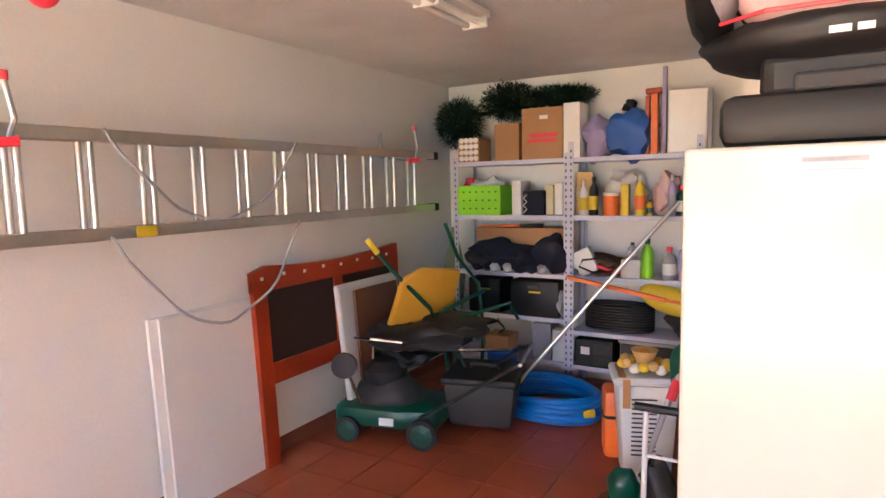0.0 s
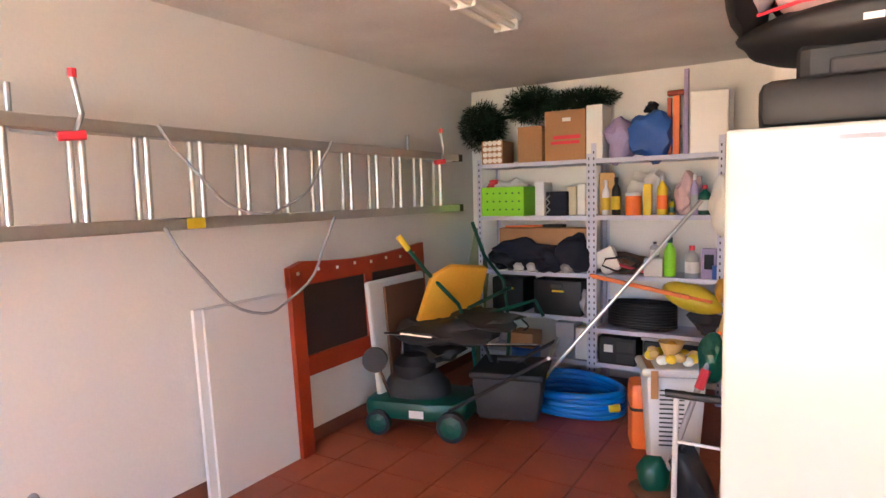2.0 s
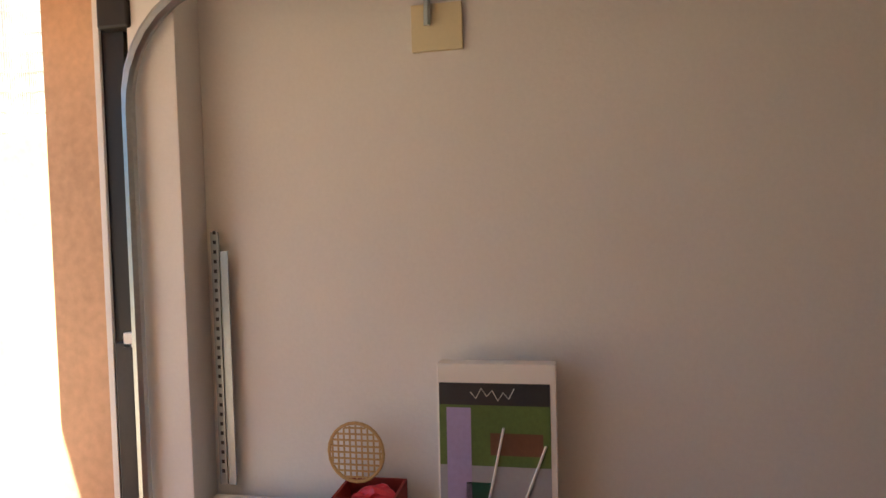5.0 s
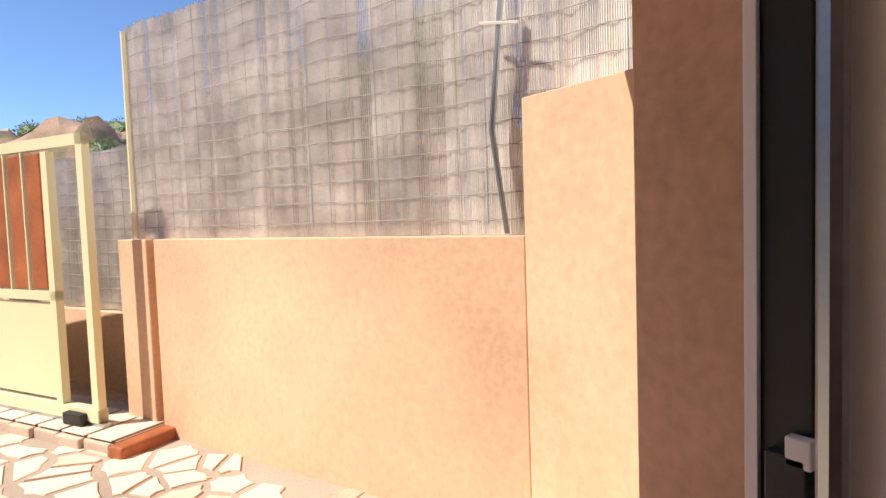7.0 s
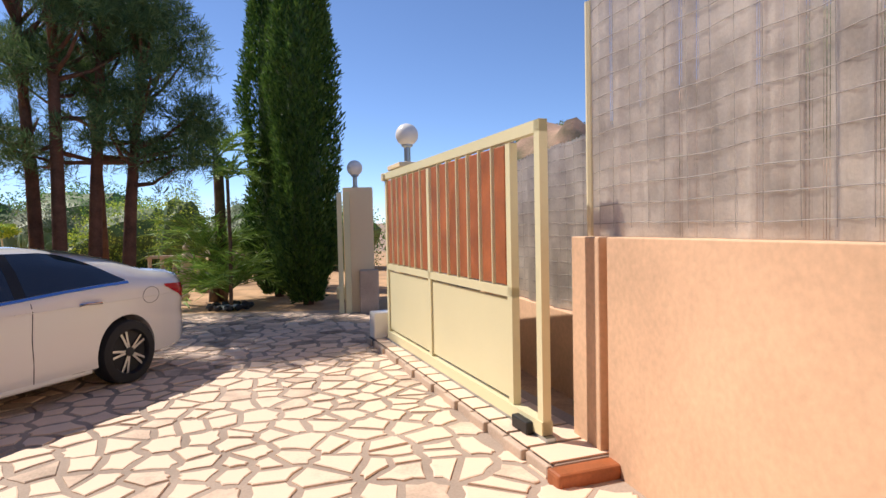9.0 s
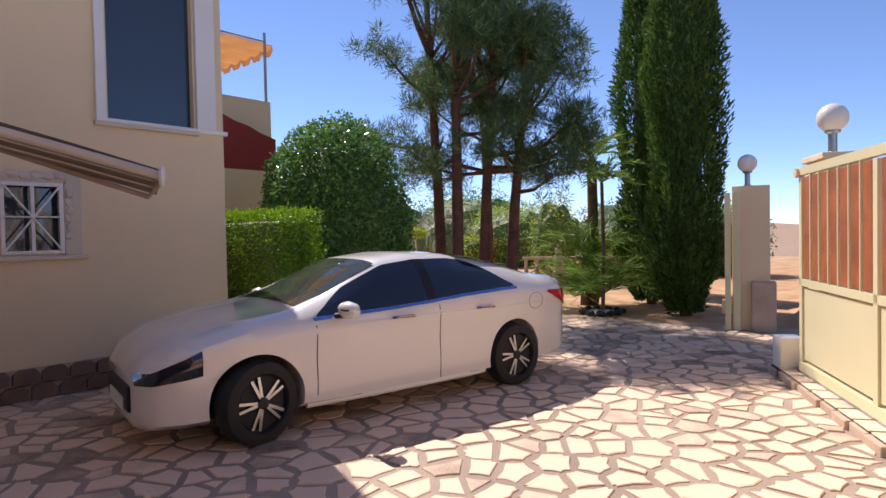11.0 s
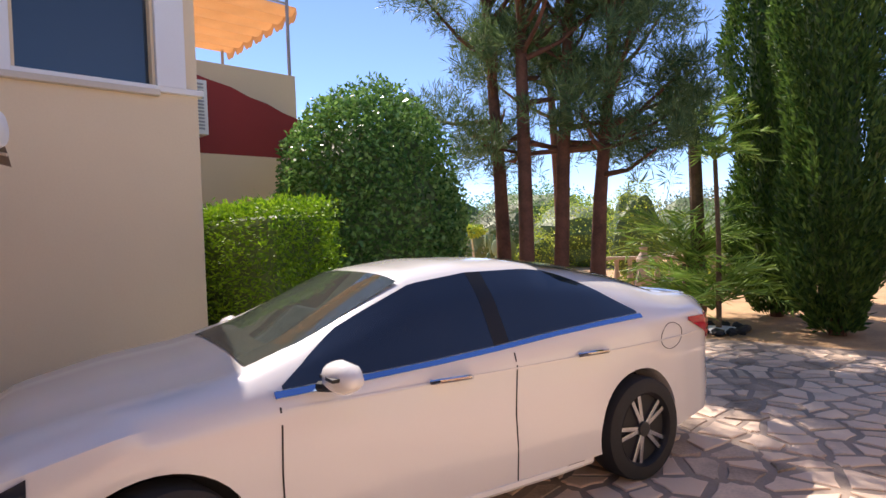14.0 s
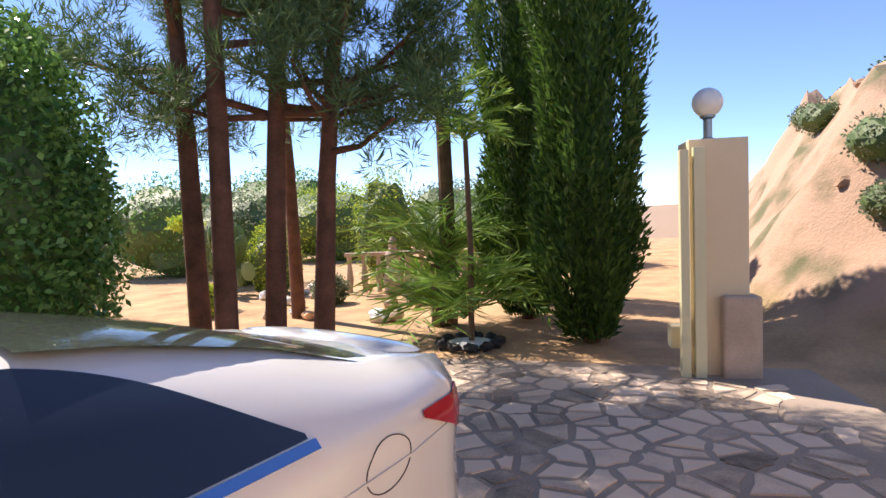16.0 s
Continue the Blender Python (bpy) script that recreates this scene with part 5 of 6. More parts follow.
simple("stone_box", [("body", box(-0.1, 0.1, -0.12, 0.12, 0, 0.2, 0.006), "cardboard")] + [("pebble_print", blob(sized(-0.07 + 0.045 * (k % 4), 0.12, 0.03 + 0.05 * (k // 4), 0.024, 0.004, 0.022), 0.1, k, 2), "lampglass") for k in range(16)], pose(1.76, -5.36, Z), "box printed with white pebbles", "box")
simple("plastic_bag", [("lump", blob(sized(0, 0, 0.14, 0.12, 0.12, 0.17), 0.25, 5), "lilac")], pose(0.68, -5.36, Z), "crumpled lilac plastic bag", "bag", "bags on the top shelf")
simple("plastic_bag", [("lump", blob(sized(0, 0, 0.16, 0.19, 0.13, 0.2), 0.22, 8), "blue"), ("knot", blob(sized(0.0, 0.0, 0.37, 0.05, 0.04, 0.05), 0.3, 4), "navy")], pose(0.45, -5.36, Z), "full blue plastic bag tied at the top", "bag", "bags on the top shelf")
simple("wooden_stand", [("post_a", box(-0.03, 0.02, -0.02, 0.02, 0, 0.46, 0.004), "orangered"), ("post_b", box(0.03, 0.06, -0.02, 0.02, 0, 0.43, 0.004), "cherry"), ("crosspiece", box(-0.06, 0.06, -0.03, 0.03, 0.44, 0.48, 0.01), "cherry")], pose(0.27, -5.34, Z), "folded red-brown wooden stand", "stand")
simple("white_post", [("body", box(-0.015, 0.015, -0.02, 0.02, 0, 0.62, 0.003), "lilac")], pose(0.19, -5.30, Z), "long pale lilac profile standing on end", "profile")
simple("flat_box", [("carton_body", box(-0.13, 0.13, -0.05, 0.05, 0, 0.45, 0.01), "lampglass"), ("side_picture", box(-0.16, -0.131, -0.05, 0.05, 0, 0.44, 0.003), "grey")], pose(0.04, -5.33, Z, 0, 0, 8), "large pale flat box standing on edge", "box")
Z = ZS[3]
crate = thing("crate", pose(1.67, -5.40, Z), "bright lime green perforated plastic crate with bags in it", "crate")
for a in ((-0.2, 0.2, 0.15, 0.16, 0, 0.25), (-0.2, 0.2, -0.16, -0.15, 0, 0.25), (-0.2, -0.19, -0.15, 0.15, 0, 0.25), (0.19, 0.2, -0.15, 0.15, 0, 0.25), (-0.19, 0.19, -0.15, 0.15, 0, 0.01)):
    part("side", box(*a, 0.002), "lime", crate)
bm = bmesh.new()
for i in range(6):
    for j in range(3):
        box(-0.165 + i * 0.06, -0.15 + i * 0.06, 0.16, 0.1615, 0.05 + j * 0.07, 0.062 + j * 0.07, bm=bm)
part("holes", bm, "green", crate)
part("bag", blob(sized(0, 0, 0.24, 0.16, 0.12, 0.08), 0.3, 3), "whiteboard", crate, smooth=True)
part("cloth", blob(sized(0.13, 0.02, 0.27, 0.06, 0.1, 0.05), 0.3, 4), "redplastic", crate)
simple("radiator", [("body", box(-0.04, 0.04, -0.1, 0.1, 0, 0.28, 0.004), "whitepaint")], pose(1.33, -5.35, Z), "white narrow appliance", "appliance")
simple("navy_box", [("body", box(-0.09, 0.09, -0.1, 0.1, 0, 0.2, 0.01), "navy"), ("zigzag", tube([(0.08 - 0.03 * (k % 2), 0.108, 0.02 + k * 0.03) for k in range(6)], 0.006, 4), "whitepaint")], pose(1.19, -5.36, Z), "dark navy box with a white zigzag", "box")
for k, (x, w, h, mt) in enumerate(((1.08, 0.08, 0.24, "ivory"), (1.0, 0.07, 0.26, "lampglass"), (0.94, 0.06, 0.16, "wicker"), (0.80, 0.12, 0.34, "wicker"))):
    simple("packet", [("body", box(-w / 2, w / 2, -0.06, 0.06, 0, h, 0.012), mt)], pose(x, -5.38, Z, 0, 0, 5 * k), "folded paper packet", "packet", "packets on the shelves")
for x, r, h, mt, cap, lab, lb in ((0.79, 0.033, 0.28, "whitepaint", "whitepaint", "white cleaner bottle with a yellow label", "yellow"), (0.71, 0.035, 0.30, "black", "black", "dark bottle with a yellow label", "yellow"), (0.36, 0.04, 0.30, "yellow", "whitepaint", "yellow detergent bottle with a red label", "orangered"),
                                  (0.29, 0.024, 0.12, "yellow", "green", "small yellow bottle", "green"), (0.06, 0.045, 0.22, "green", "redplastic", "green bottle with a red cap", "whitepaint"), (-0.02, 0.035, 0.2, "green", "bluechrome", "teal bottle", "whitepaint"), (0.13, 0.03, 0.3, "lilac", "whitepaint", "pale bottle", "grey")):
    bottle(x, -5.32, Z, r, h, mt, cap, lab, lb)
simple("tin", [("body", lathe([(0.06, 0), (0.06, 0.15), (0.055, 0.16)], 20), "orangered"), ("cap", lathe([(0.062, 0.15), (0.062, 0.175), (0.02, 0.178)], 20), "whitepaint")], pose(0.57, -5.30, Z), "orange tub with a white lid", "tub")
simple("tin", [("body", box(-0.03, 0.03, -0.03, 0.03, 0, 0.24, 0.006), "yellow")], pose(0.46, -5.29, Z), "narrow yellow carton", "box")
simple("plastic_bag", [("lump", blob(sized(0, 0, 0.17, 0.15, 0.1, 0.17), 0.25, 11), "whiteboard")], pose(0.50, -5.48, Z), "clear crumpled bag behind the bottles", "bag", "bags on the shelves")
simple("plastic_bag", [("lump", blob(sized(0, 0, 0.15, 0.1, 0.1, 0.16), 0.25, 12), "pinkfab")], pose(0.18, -5.42, Z), "pink and clear plastic bag", "bag", "bags on the shelves")
simple("plastic_bag", [("lump", blob(sized(0, 0, 0.05, 0.12, 0.12, 0.2), 0.25, 13), "lampglass"), ("string", tube([(0, 0, 0.2), (0, 0, 0.42)], 0.004, 4), "grey")], pose(-0.13, -5.05, Z), "pale cloth bag hanging at the shelf's end", "bag", "bags on the shelves")
Z = ZS[2]
carton(1.35, -5.45, Z, 0.8, 0.22, 0.36, 0, "cardboard", "long carton with red print")
simple("long_handles", [("red_bar", tube([(0.25, 0, 0), (-0.1, 0, 0.01)], 0.01, 6), "orangered"), ("black_bar", tube([(-0.1, 0, 0.01), (-0.3, 0, 0.012)], 0.014, 6), "black")], pose(1.42, -5.3, Z + 0.375), "orange and black tool lying on the carton", "tool")
for x, s, mt, lab in ((1.45, (0.28, 0.12, 0.14), "navy", "dark crumpled jacket"), (1.62, (0.15, 0.12, 0.1), "black", "black cloth bundle"), (1.03, (0.15, 0.1, 0.16), "navy", "round dark blue bag"), (1.25, (0.15, 0.12, 0.1), "navy", "dark blue cloth")):
    simple("clothes", [("lump", blob(sized(0, 0, s[2], *s), 0.22, int(x * 10)), mt)], pose(x, -5.25, Z), lab, "clothing", "clothes on the shelf")
for x, mt in ((1.66, "navy"), (1.5, "whitepaint"), (1.38, "whitepaint"), (1.08, "greyfab")):
    simple("shoe", [("body", blob(sized(0, 0, 0.045, 0.05, 0.1, 0.045), 0.1, 3), mt), ("sole", blob(sized(0, 0, 0.012, 0.052, 0.11, 0.012), 0, 3), "lampglass")], pose(x, -5.2, Z, 0, 0, 20), "worn trainer with its sole forward", "shoe", "shoes on the shelf")
simple("white_box", [("body", box(-0.07, 0.07, -0.05, 0.05, 0, 0.2, 0.01), "whiteboard"), ("flap", box(-0.075, 0.075, 0.05, 0.055, 0.02, 0.19), "lampglass")], pose(0.72, -5.3, Z + 0.02, 0, 25, 0), "tilted white box", "box")
simple("tool_heap", [("lump", blob(sized(0, 0, 0.07, 0.2, 0.12, 0.08), 0.35, 21), "brownwood"), ("red_tool", tube([(-0.2, 0.1, 0.02), (0.1, 0.12, 0.1)], 0.012, 6), "redplastic"), ("cable", tube([(0.15 * math.cos(k), 0.1 + 0.01 * k, 0.09 + 0.06 * math.sin(k)) for k in range(12)], 0.008, 5), "black")], pose(0.65, -5.38, Z), "heap of cables and small tools", "tools")
simple("white_box", [("body", box(-0.07, 0.07, -0.06, 0.06, 0, 0.14, 0.006), "whiteboard")], pose(0.41, -5.3, Z), "small white carton", "box")
bottle(0.42, -5.36, Z + 0.14, 0.035, 0.12, "greyfab", "black", "small tin with a black cap")
bottle(0.30, -5.32, Z, 0.045, 0.30, "lime", "green", "green washing bottle", "lime")
bottle(0.14, -5.30, Z, 0.05, 0.24, "grey", "redplastic", "grey adhesive can with a pink cap")
simple("phone_box", [("body", box(-0.05, 0.05, -0.04, 0.04, 0, 0.22, 0.004), "lilac"), ("picture", box(-0.035, 0.03, 0.0405, 0.042, 0.07, 0.18), "navy")], pose(0.02, -5.3, Z), "pale box with a dark picture", "box")
simple("tin", [("body", lathe([(0.035, 0), (0.035, 0.1)], 16), "blue")], pose(-0.04, -5.26, Z), "small teal tin", "tin")
Z = ZS[1]
for x, w in ((1.62, 0.3), (1.17, 0.42)):
    simple("tool_case", [("body", box(-w / 2, w / 2, -0.15, 0.15, 0, 0.3, 0.02), "black"), ("latch", box(-0.06, 0.04, 0.151, 0.156, 0.2, 0.215), "yellow"), ("handle_part", box(-0.05, 0.05, 0.151, 0.165, 0.24, 0.27, 0.004), "darkgrey")], pose(x, -5.36, Z), "black plastic tool case", "tool case", "tool cases")
simple("silver_lump", [("lump", blob(sized(0, 0, 0.12, 0.06, 0.08, 0.12), 0.3, 4), "greyfab")], pose(0.98, -5.3, Z), "crumpled grey bag", "bag")
coil = thing("cable_coil", pose(0.52, -5.38, 0.50), "large coil of black cable", "cable")
for k in range(9):
    part("loop", tube([(0.26 * math.cos(a), 0.13 * math.sin(a), 0.03 + k * 0.022) for a in np.linspace(0, math.tau, 25)[:-1]], 0.012, 6, closed=True), "black", coil)
simple("orange_bars", [("bar", box(-0.45, 0.45, -0.02, 0.02, 0, 0.02, 0.004), "orangered"), ("bar", box(-0.3, 0.42, 0.03, 0.06, 0.0, 0.03, 0.004), "orangered")], pose(0.42, -5.12, 0.86, 0, -10, 0), "orange wooden bars lying aslant", "bar")
simple("yellow_roll", [("lump", blob(sized(0, 0, 0, 0.22, 0.09, 0.1, 0, 0, -18), 0.06, 2), "yellow"), ("end_roll", blob(sized(-0.2, 0, 0.07, 0.05, 0.08, 0.09), 0.05, 3), "ochre")], pose(0.12, -5.2, 0.80), "rolled yellow foam mat", "roll")
simple("grey_bag", [("lump", blob(sized(0, 0, 0.12, 0.15, 0.12, 0.12), 0.25, 14), "darkgrey")], pose(-0.0, -5.3, 0.50), "dark bag", "bag")
Z = ZS[0]
carton(1.12, -5.38, Z, 0.16, 0.25, 0.3, 0, "grey", "grey printed computer box")
carton(0.97, -5.36, Z, 0.12, 0.2, 0.26, 0, "whiteboard", "white boxed appliance")
simple("black_boxes", [("drawer_box", box(-0.15, 0.15, -0.12, 0.12, 0, 0.22, 0.01), "black"), ("drawer", box(-0.13, 0.0, 0.121, 0.127, 0.02, 0.09), "darkgrey"), ("drawer", box(-0.13, 0.0, 0.121, 0.127, 0.11, 0.19), "darkgrey"), ("tag", box(0.03, 0.1, 0.121, 0.125, 0.1, 0.16), "whitepaint")], pose(0.68, -5.34, Z), "black stacked drawers with a white tag", "drawers")
simple("storage_tub", [("body", box(-0.2, 0.2, -0.14, 0.14, 0, 0.22, 0.03), "darkgrey"), ("lid", box(-0.21, 0.21, -0.15, 0.15, 0.22, 0.25, 0.01), "grey")], pose(0.28, -5.36, Z), "dark translucent storage tub", "tub")
blt = thing("blue_drum", pose(1.36, -5.0, 0), "blue plastic drum with an open carton on top", "drum")
part("drum_body", lathe([(0.11, 0), (0.12, 0.02), (0.12, 0.34), (0.1, 0.36)], 24), "blue", blt, smooth=True)
oc = thing("carton", pose(1.36, -5.0, 0.36), "small open brown carton holding black cables", "cardboard box")
part("carton_body", box(-0.1, 0.1, -0.1, 0.1, 0, 0.12, 0.003), "cardboard", oc)
part("cable", tube([(0.03 * math.cos(k), 0.02, 0.1 + 0.02 * k) for k in range(8)], 0.008, 5), "black", oc)
hose = thing("pool_hose", pose(0.86, -4.72, 0), "coiled bright blue ribbed pool hose on the tiles", "hose")
pts = []
for k in range(150):
    a = k * math.tau / 30
    pts.append(((0.36 + 0.03 * math.sin(k * 0.21)) * math.cos(a), (0.26 + 0.02 * math.cos(k * 0.3)) * math.sin(a), 0.03 + k * 0.0011 + 0.008 * math.sin(k * 0.4)))
part("hose_coil", tube(pts, 0.026, 10), "bluehose", hose, smooth=True)
part("hose_end", tube([(0.36, 0.0, 0.1), (0.45, -0.1, 0.16), (0.42, 0.1, 0.1), (0.38, 0.32, 0.03)], 0.026, 10), "bluehose", hose, smooth=True)
part("cuff", tube([(-0.30, 0.17, 0.10), (-0.36, 0.12, 0.10)], 0.031, 10), "yellow", hose)
pole = thing("telescopic_pole", pose(0, 0, 0), "long aluminium telescopic pole leaning across the shelves", "pole")
part("pole_tube", tube([(1.08, -4.72, 0.22), (0.05, -5.10, 1.52)], 0.014, 10), "alu", pole)
part("tip", tube([(1.10, -4.71, 0.19), (1.07, -4.72, 0.24)], 0.02, 10), "yellow", pole)
part("lower_tube", tube([(1.16, -4.69, 0.0), (1.09, -4.715, 0.2)], 0.012, 8), "alu", pole)
hp = thing("laundry_hamper", pose(0.06, -4.08, 0, 0, 0, 20), "grey-white plastic laundry hamper with slots and tape on its lid", "hamper")
bm = prism([(-0.15, -0.12), (0.15, -0.12), (0.15, 0.12), (-0.15, 0.12)], 0.56, bev=0.03)
for v in bm.verts:
    k = 0.86 + 0.24 * v.co.z / 0.56
    v.co.x *= k
    v.co.y *= k
part("hamper_body", bm, "hamper", hp, smooth=True)
part("lid", box(-0.19, 0.19, -0.155, 0.155, 0.56, 0.61, 0.02), "hamper", hp)
for k in range(13):
    part("slot", box(-0.04, 0.09, 0.119 + 0.0022 * k, 0.124 + 0.0022 * k, 0.16 + k * 0.027, 0.167 + k * 0.027), "darkgrey", hp)
part("tape", join(box(0.12, 0.16, -0.1, 0.157, 0.611, 0.614), box(0.1, 0.14, 0.156, 0.158, 0.44, 0.6)), "cardboard", hp)
oc2 = simple("orange_canister", [("body", box(-0.08, 0.08, -0.1, 0.1, 0, 0.42, 0.03), "orangered"), ("strap_part", box(-0.083, 0.083, -0.103, 0.103, 0.24, 0.28, 0.03), "black")], pose(0.27, -4.28, 0, 0, 0, 20), "orange plastic canister behind the hamper", "canister")
wr = thing("shell_wreath", pose(0.06, -4.05, 0.612), "wreath of yellow and white shells round a wicker bowl", "ornament")
for k in range(15):
    a = k * 0.42
    part("shell", blob(sized(0.12 * math.cos(a), 0.08 * math.sin(a), 0.03 + 0.012 * (k % 3), 0.032, 0.03, 0.028), 0.05, k, 2), ("whitepaint", "yellow", "wicker")[k % 3], wr)
part("bowl", lathe([(0.035, 0.04), (0.07, 0.12), (0.075, 0.125), (0.06, 0.11), (0.03, 0.06)], 18), "wicker", wr)
part("ball", blob(sized(0, 0, 0.1, 0.03, 0.03, 0.03), 0, 1, 3), "ochre", wr)
fz = simple("black_tray", [("body", blob(sized(0, 0, 0.03, 0.13, 0.07, 0.03), 0.05, 1), "black")], pose(-0.14, -4.1, 0.62, 0, 0, 10), "black oval dish on the hamper", "dish")
tr = thing("hand_trolley", pose(-0.17, -3.45, 0), "white tubular hand trolley with a black handle", "trolley")
part("trolley_frame", join(join(tube([(0.11, 0, 0.0), (0.10, 0, 0.62)], 0.013, 8), tube([(-0.11, 0.0, 0.0), (-0.11, 0, 0.62)], 0.013, 8)), tube([(0.11, 0, 0.40), (-0.11, 0, 0.40)], 0.008, 6)), "whitepaint", tr)
part("handle_part", tube([(0.15, 0, 0.63), (-0.2, 0, 0.63)], 0.02, 8), "black", tr)
gs = thing("grass_trimmer", pose(0.02, -3.62, 0), "green garden strimmer with a red and black shaft", "strimmer")
part("head", blob(sized(0.05, 0, 0.13, 0.08, 0.07, 0.11), 0.1, 3), "green", gs, smooth=True)
part("guard", blob(sized(0.03, -0.02, 0.04, 0.14, 0.12, 0.04), 0.1, 5), "brownwood", gs)
part("shaft", tube([(0.0, 0, 0.1), (-0.12, -0.1, 0.5), (-0.2, -0.15, 0.75)], 0.015, 8), "greyfab", gs)
part("collar", tube([(-0.15, -0.12, 0.58), (-0.18, -0.14, 0.68)], 0.024, 8), "redplastic", gs)
part("body_part", blob(sized(-0.2, -0.2, 0.72, 0.07, 0.07, 0.14), 0.1, 6), "green", gs)
bg = simple("black_bag", [("lump", blob(sized(0, 0, 0.18, 0.08, 0.1, 0.2, 0, 0, 20), 0.2, 9), "black")], pose(-0.13, -3.55, 0), "black tool bag slumped by the fridge", "bag")
sn = simple("orange_saw", [("blade", box(-0.012, 0.012, -0.01, 0.01, 0, 0.6, 0.004), "wicker"), ("tip_part", box(-0.014, 0.014, -0.012, 0.012, 0, 0.16, 0.004), "orangered")], pose(-0.12, -4.35, 0.60, 0, -14, 0), "orange and wooden stick leaning up", "stick")
fg = thing("fridge", pose(-0.69, -2.2, 0), "tall glossy white fridge freezer with a scuffed door", "fridge")
part("body", box(-0.3, 0.3, -0.62, -0.04, 0.02, 1.735, 0.008), "fridge", fg)
part("door", box(-0.3, 0.3, -0.036, 0.0, 0.62, 1.74, 0.010), "fridge", fg)
part("freezer_door", box(-0.3, 0.3, -0.036, 0.0, 0.06, 0.605, 0.010), "fridge", fg)
part("kick_plate", box(-0.29, 0.29, -0.05, -0.04, 0, 0.06), "grey", fg)
part("badge_bar", box(-0.06, 0.06, 0.0, 0.0015, 1.700, 1.712), "grey", fg)
part("small_print", box(-0.05, 0.05, 0.0, 0.001, 1.682, 1.686), "grey", fg)
cs_ = thing("child_car_seat", pose(-0.70, -2.45, 1.742), "black child car seat with pink striped padding on the fridge", "child car seat")
part("base", prism([(-0.26, -0.2), (0.26, -0.2), (0.24, 0.2), (-0.24, 0.2)], 0.12, bev=0.03), "black", cs_, smooth=True)
part("pedestal", box(-0.16, 0.16, -0.12, 0.15, 0.1, 0.22, 0.03), "black", cs_)
part("adjuster", box(-0.09, 0.09, 0.15, 0.185, 0.12, 0.16, 0.008), "darkgrey", cs_)
bm = blob(sized(0, 0.0, 0.25, 0.3, 0.23, 0.075), 0.05, 3, 4)
part("shell", bm, "black", cs_, smooth=True)
part("seat_pad", blob(sized(0, 0.10, 0.335, 0.22, 0.15, 0.07), 0.05, 6, 4), "pinkfab", cs_, smooth=True)
part("back_shell", blob(sized(0, -0.15, 0.6, 0.27, 0.09, 0.36), 0.05, 7, 4), "black", cs_, smooth=True)
part("back_pad", blob(sized(0, -0.08, 0.6, 0.2, 0.07, 0.32), 0.05, 8, 4), "greyfab", cs_, smooth=True)
for s in (-1, 1):
    part("side_wing", blob(sized(s * 0.28, 0.02, 0.42, 0.06, 0.2, 0.16), 0.08, 9, 3), "black", cs_, smooth=True)
    part("wing_pad", blob(sized(s * 0.255, 0.05, 0.42, 0.045, 0.17, 0.12), 0.08, 10, 3), "greyfab", cs_, smooth=True)
    part("bolster", blob(sized(s * 0.16, 0.04, 0.46, 0.06, 0.09, 0.18, 0, 0, s * 8), 0.06, 11, 3), "pinkfab", cs_, smooth=True)
    bm = bmesh.new()
    for k in range(9):
        tube([(s * 0.21, 0.09 - 0.004 * k, 0.33 + k * 0.03), (s * 0.16, 0.135, 0.345 + k * 0.03), (s * 0.11, 0.10, 0.33 + k * 0.03)], 0.004, 4, bm)
    part("stripes", bm, "redstripe", cs_)
    part("harness_pad", box(s * 0.07 - 0.03, s * 0.07 + 0.03, 0.08, 0.1, 0.37, 0.47, 0.008), "navy", cs_)
part("crotch_pad", blob(sized(0, 0.13, 0.37, 0.08, 0.07, 0.03), 0, 2, 3), "lampglass", cs_)
part("buckle", blob(sized(0, 0.12, 0.41, 0.02, 0.015, 0.025), 0, 2, 2), "redplastic", cs_)
part("red_piping", tube([(-0.25, 0.12, 0.30), (-0.15, 0.215, 0.295), (0, 0.235, 0.29), (0.15, 0.215, 0.295), (0.25, 0.12, 0.30)], 0.005, 5), "redplastic", cs_)
part("maker_marks", join(box(-0.05, -0.02, 0.236, 0.238, 0.225, 0.24), box(-0.01, 0.03, 0.236, 0.238, 0.225, 0.24)), "whitepaint", cs_)
fl = thing("fluorescent_lamp", pose(0, 0, 0), "unlit double-tube fluorescent batten on the ceiling", "ceiling lamp")
part("batten", box(0.77, 0.91, -3.62, -1.95, 2.53, 2.57, 0.01), "lampglass", fl)
for x in (0.80, 0.88):
    part("tube_lamp", tube([(x, -3.6, 2.495), (x, -1.97, 2.495)], 0.016, 10), "lampglass", fl, smooth=True)
for y in (-3.1, -3.58):
    part("clip", box(0.77, 0.91, y, y + 0.02, 2.475, 2.53, 0.004), "whitepaint", fl)
pull = thing("red_pull_knob", pose(0.40, -1.21, 1.985), "red ball hanging on the garage door cord", "knob")
part("ball", blob(sized(0, 0, 0, 0.026, 0.026, 0.03), 0, 1, 3), "redplastic", pull, smooth=True)
part("cord", tube([(0, 0, 0.02), (0, 0, 0.585)], 0.003, 5), "black", pull)

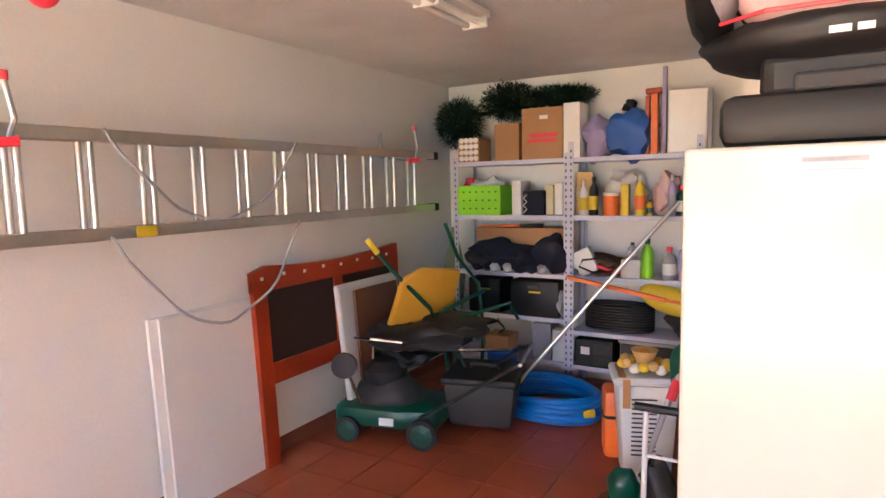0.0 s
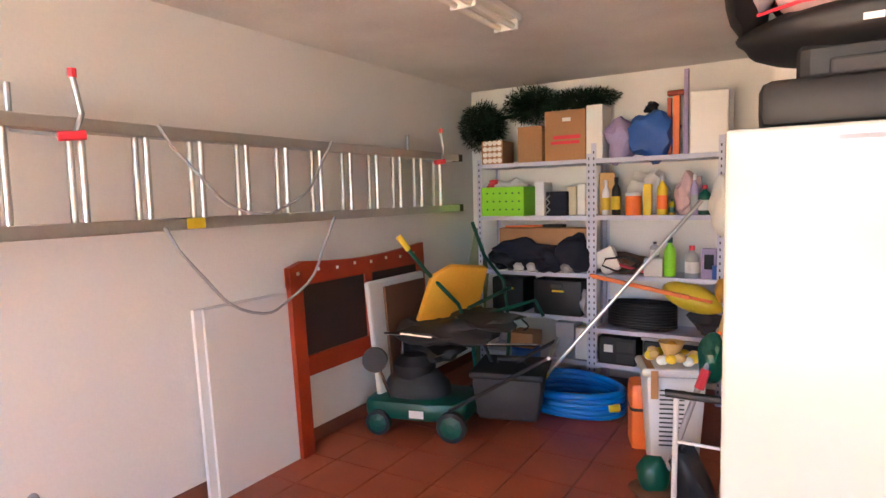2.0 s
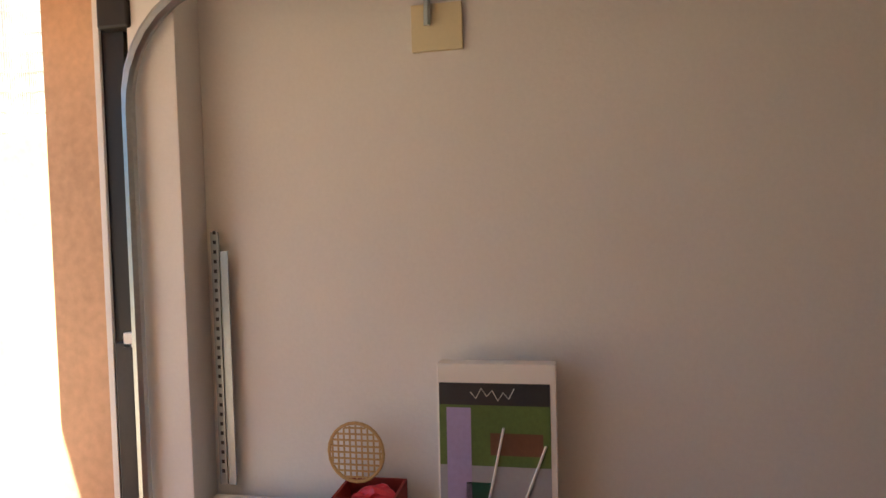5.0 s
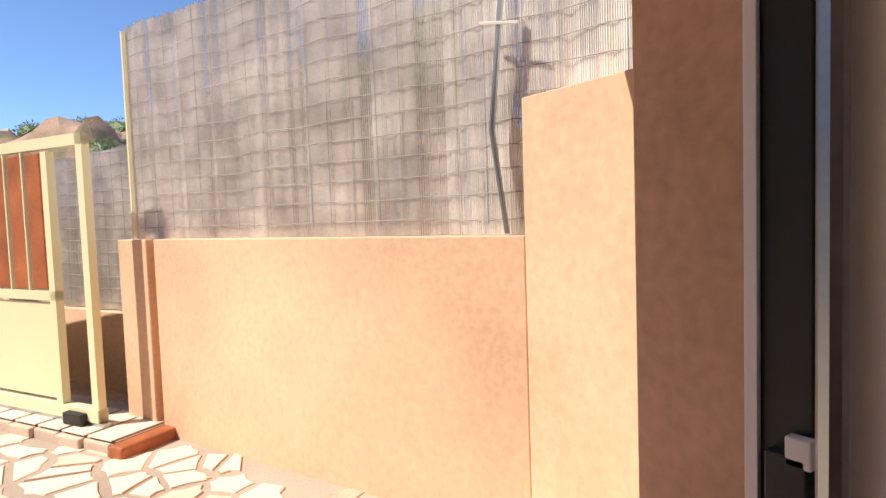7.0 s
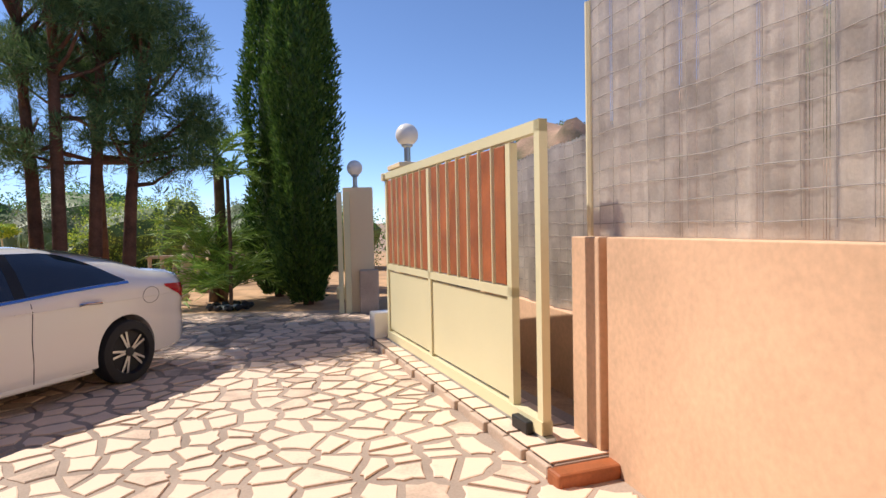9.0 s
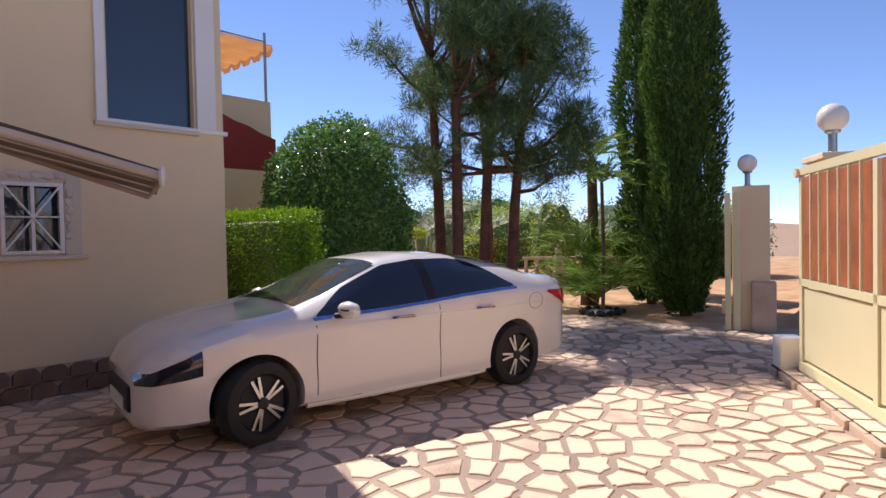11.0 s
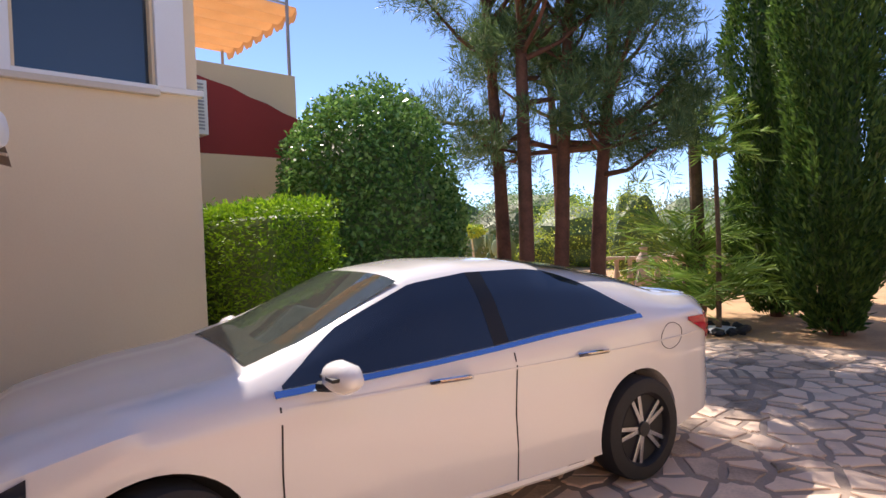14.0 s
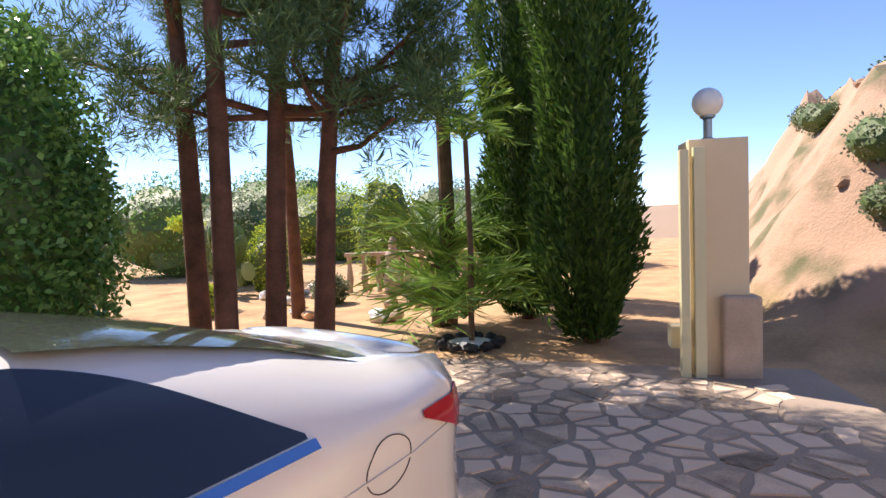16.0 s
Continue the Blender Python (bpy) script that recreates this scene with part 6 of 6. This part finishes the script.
# ---- floor tiles and paving stones ----
TS = 0.345
tile_mesh = None
fl_ob = bpy.data.objects["floor"]
tiles = []
for i in range(17):
    for j in range(25):
        tiles.append((2.2 - (i + 0.5) * TS, -5.62 + (j + 0.5) * TS))
tiles = [p for p in tiles if p[0] > -3.3 and p[1] < 2.3 and (p[0] > -0.6 or p[1] > -3.1)]
tiles.sort(key=lambda p: abs(p[0] - 1.2) + abs(p[1] + 3))
bm = box(-TS / 2 + 0.004, TS / 2 - 0.004, -TS / 2 + 0.004, TS / 2 - 0.004, -0.012, 0.0, 0.0015)
tile_me = bpy.data.meshes.new("tile")
bm.to_mesh(tile_me)
bm.free()
tile_me.materials.append(M["terracotta"])
for x, y in tiles[:300]:
    o = new("tile", tile_me)
    o.parent = fl_ob
    o.location = (x, y, 0.0003 * math.sin(x * 31 + y * 17))
if tiles[300:]:
    bm = bmesh.new()
    for x, y in tiles[300:]:
        bm = box(x - TS / 2 + 0.004, x + TS / 2 - 0.004, y - TS / 2 + 0.004, y + TS / 2 - 0.004, -0.012, 0.0, bm=bm)
    tagged(obj("tile_field", bm, "terracotta", fl_ob), kind="stuff")
pv = bpy.data.objects["pavement"]
OUT = [(-6.3, 2.5), (2.55, 2.45), (2.55, 3.3), (1.4, 5.95), (0.92, 6.1), (-0.9, 9.8), (-1.45, 12.2), (-3.2, 12.35), (-5.0, 11.9), (-5.6, 9.8), (-6.6, 9.2), (-6.6, 6.4), (-6.3, 6.4)]


def inside(x, y):
    c = False
    for (x0, y0), (x1, y1) in zip(OUT, OUT[1:] + OUT[:1]):
        if (y0 > y) != (y1 > y) and x < (x1 - x0) * (y - y0) / (y1 - y0) + x0:
            c = not c
    return c


G = 0.25
seeds = {}
for i in range(-28, 14):
    for j in range(8, 54):
        seeds[i, j] = (i * G + (G / 2) * (j % 2) + rng.uniform(-0.13, 0.13), j * G + rng.uniform(-0.13, 0.13))
cells = []
for (i, j), (sx, sy) in seeds.items():
    if not inside(sx, sy):
        continue
    poly = [(sx - 1, sy - 1), (sx + 1, sy - 1), (sx + 1, sy + 1), (sx - 1, sy + 1)]
    for di in range(-2, 3):
        for dj in range(-2, 3):
            if (di or dj) and (i + di, j + dj) in seeds:
                qx, qy = seeds[i + di, j + dj]
                nx_, ny_ = qx - sx, qy - sy
                ln = math.hypot(nx_, ny_)
                nx_, ny_ = nx_ / ln, ny_ / ln
                lim = ln / 2 - rng.uniform(0.014, 0.034)
                out = []
                for (ax, ay), (bx_, by_) in zip(poly, poly[1:] + poly[:1]):
                    da, db = (ax - sx) * nx_ + (ay - sy) * ny_ - lim, (bx_ - sx) * nx_ + (by_ - sy) * ny_ - lim
                    if da <= 0:
                        out.append((ax, ay))
                    if (da < 0) != (db < 0):
                        k = da / (da - db)
                        out.append((ax + (bx_ - ax) * k, ay + (by_ - ay) * k))
                poly = out
                if len(poly) < 3:
                    break
        if len(poly) < 3:
            break
    if len(poly) >= 3:
        cells.append((sx, sy, poly))
cells.sort(key=lambda c: math.hypot(c[0] + 0.3, c[1] - 6.2))
verts, faces = [], []
for k, (sx, sy, poly) in enumerate(cells):
    ring = []
    for (ax, ay), (bx_, by_) in zip(poly, poly[1:] + poly[:1]):
        if math.hypot(bx_ - ax, by_ - ay) < 0.02:
            continue
        ring.append((ax, ay))
        j_ = rng.uniform(0.84, 1.02)
        ring.append((sx + ((ax + bx_) / 2 - sx) * j_, sy + ((ay + by_) / 2 - sy) * j_))
    n = len(ring)
    if n < 4:
        continue
    h = 0.008 + rng.uniform(-0.003, 0.004)
    tx, ty = rng.uniform(-0.012, 0.012, 2)
    v = [(sx + (x - sx), sy + (y - sy), -0.02) for x, y in ring] + [(sx + (x - sx) * 0.985, sy + (y - sy) * 0.985, h - 0.004) for x, y in ring] + [(sx + (x - sx) * 0.93, sy + (y - sy) * 0.93, h + tx * (x - sx) + ty * (y - sy)) for x, y in ring]
    f = [[q, (q + 1) % n, n + (q + 1) % n, n + q] for q in range(n)] + [[n + q, n + (q + 1) % n, 2 * n + (q + 1) % n, 2 * n + q] for q in range(n)] + [list(range(2 * n, 3 * n))]
    if k < 300:
        me = bpy.data.meshes.new("paving_stone")
        me.from_pydata(v, [], f)
        me.materials.append(M["stone"])
        o = new("paving_stone", me)
        o.parent = pv
    else:
        b0 = len(verts)
        verts += v
        faces += [[q + b0 for q in ff] for ff in f]
me = bpy.data.meshes.new("paving_stones")
me.from_pydata(verts, [], faces)
me.materials.append(M["stone"])
o = new("paving_stones", me)
o.parent = pv
tagged(o, kind="stuff")
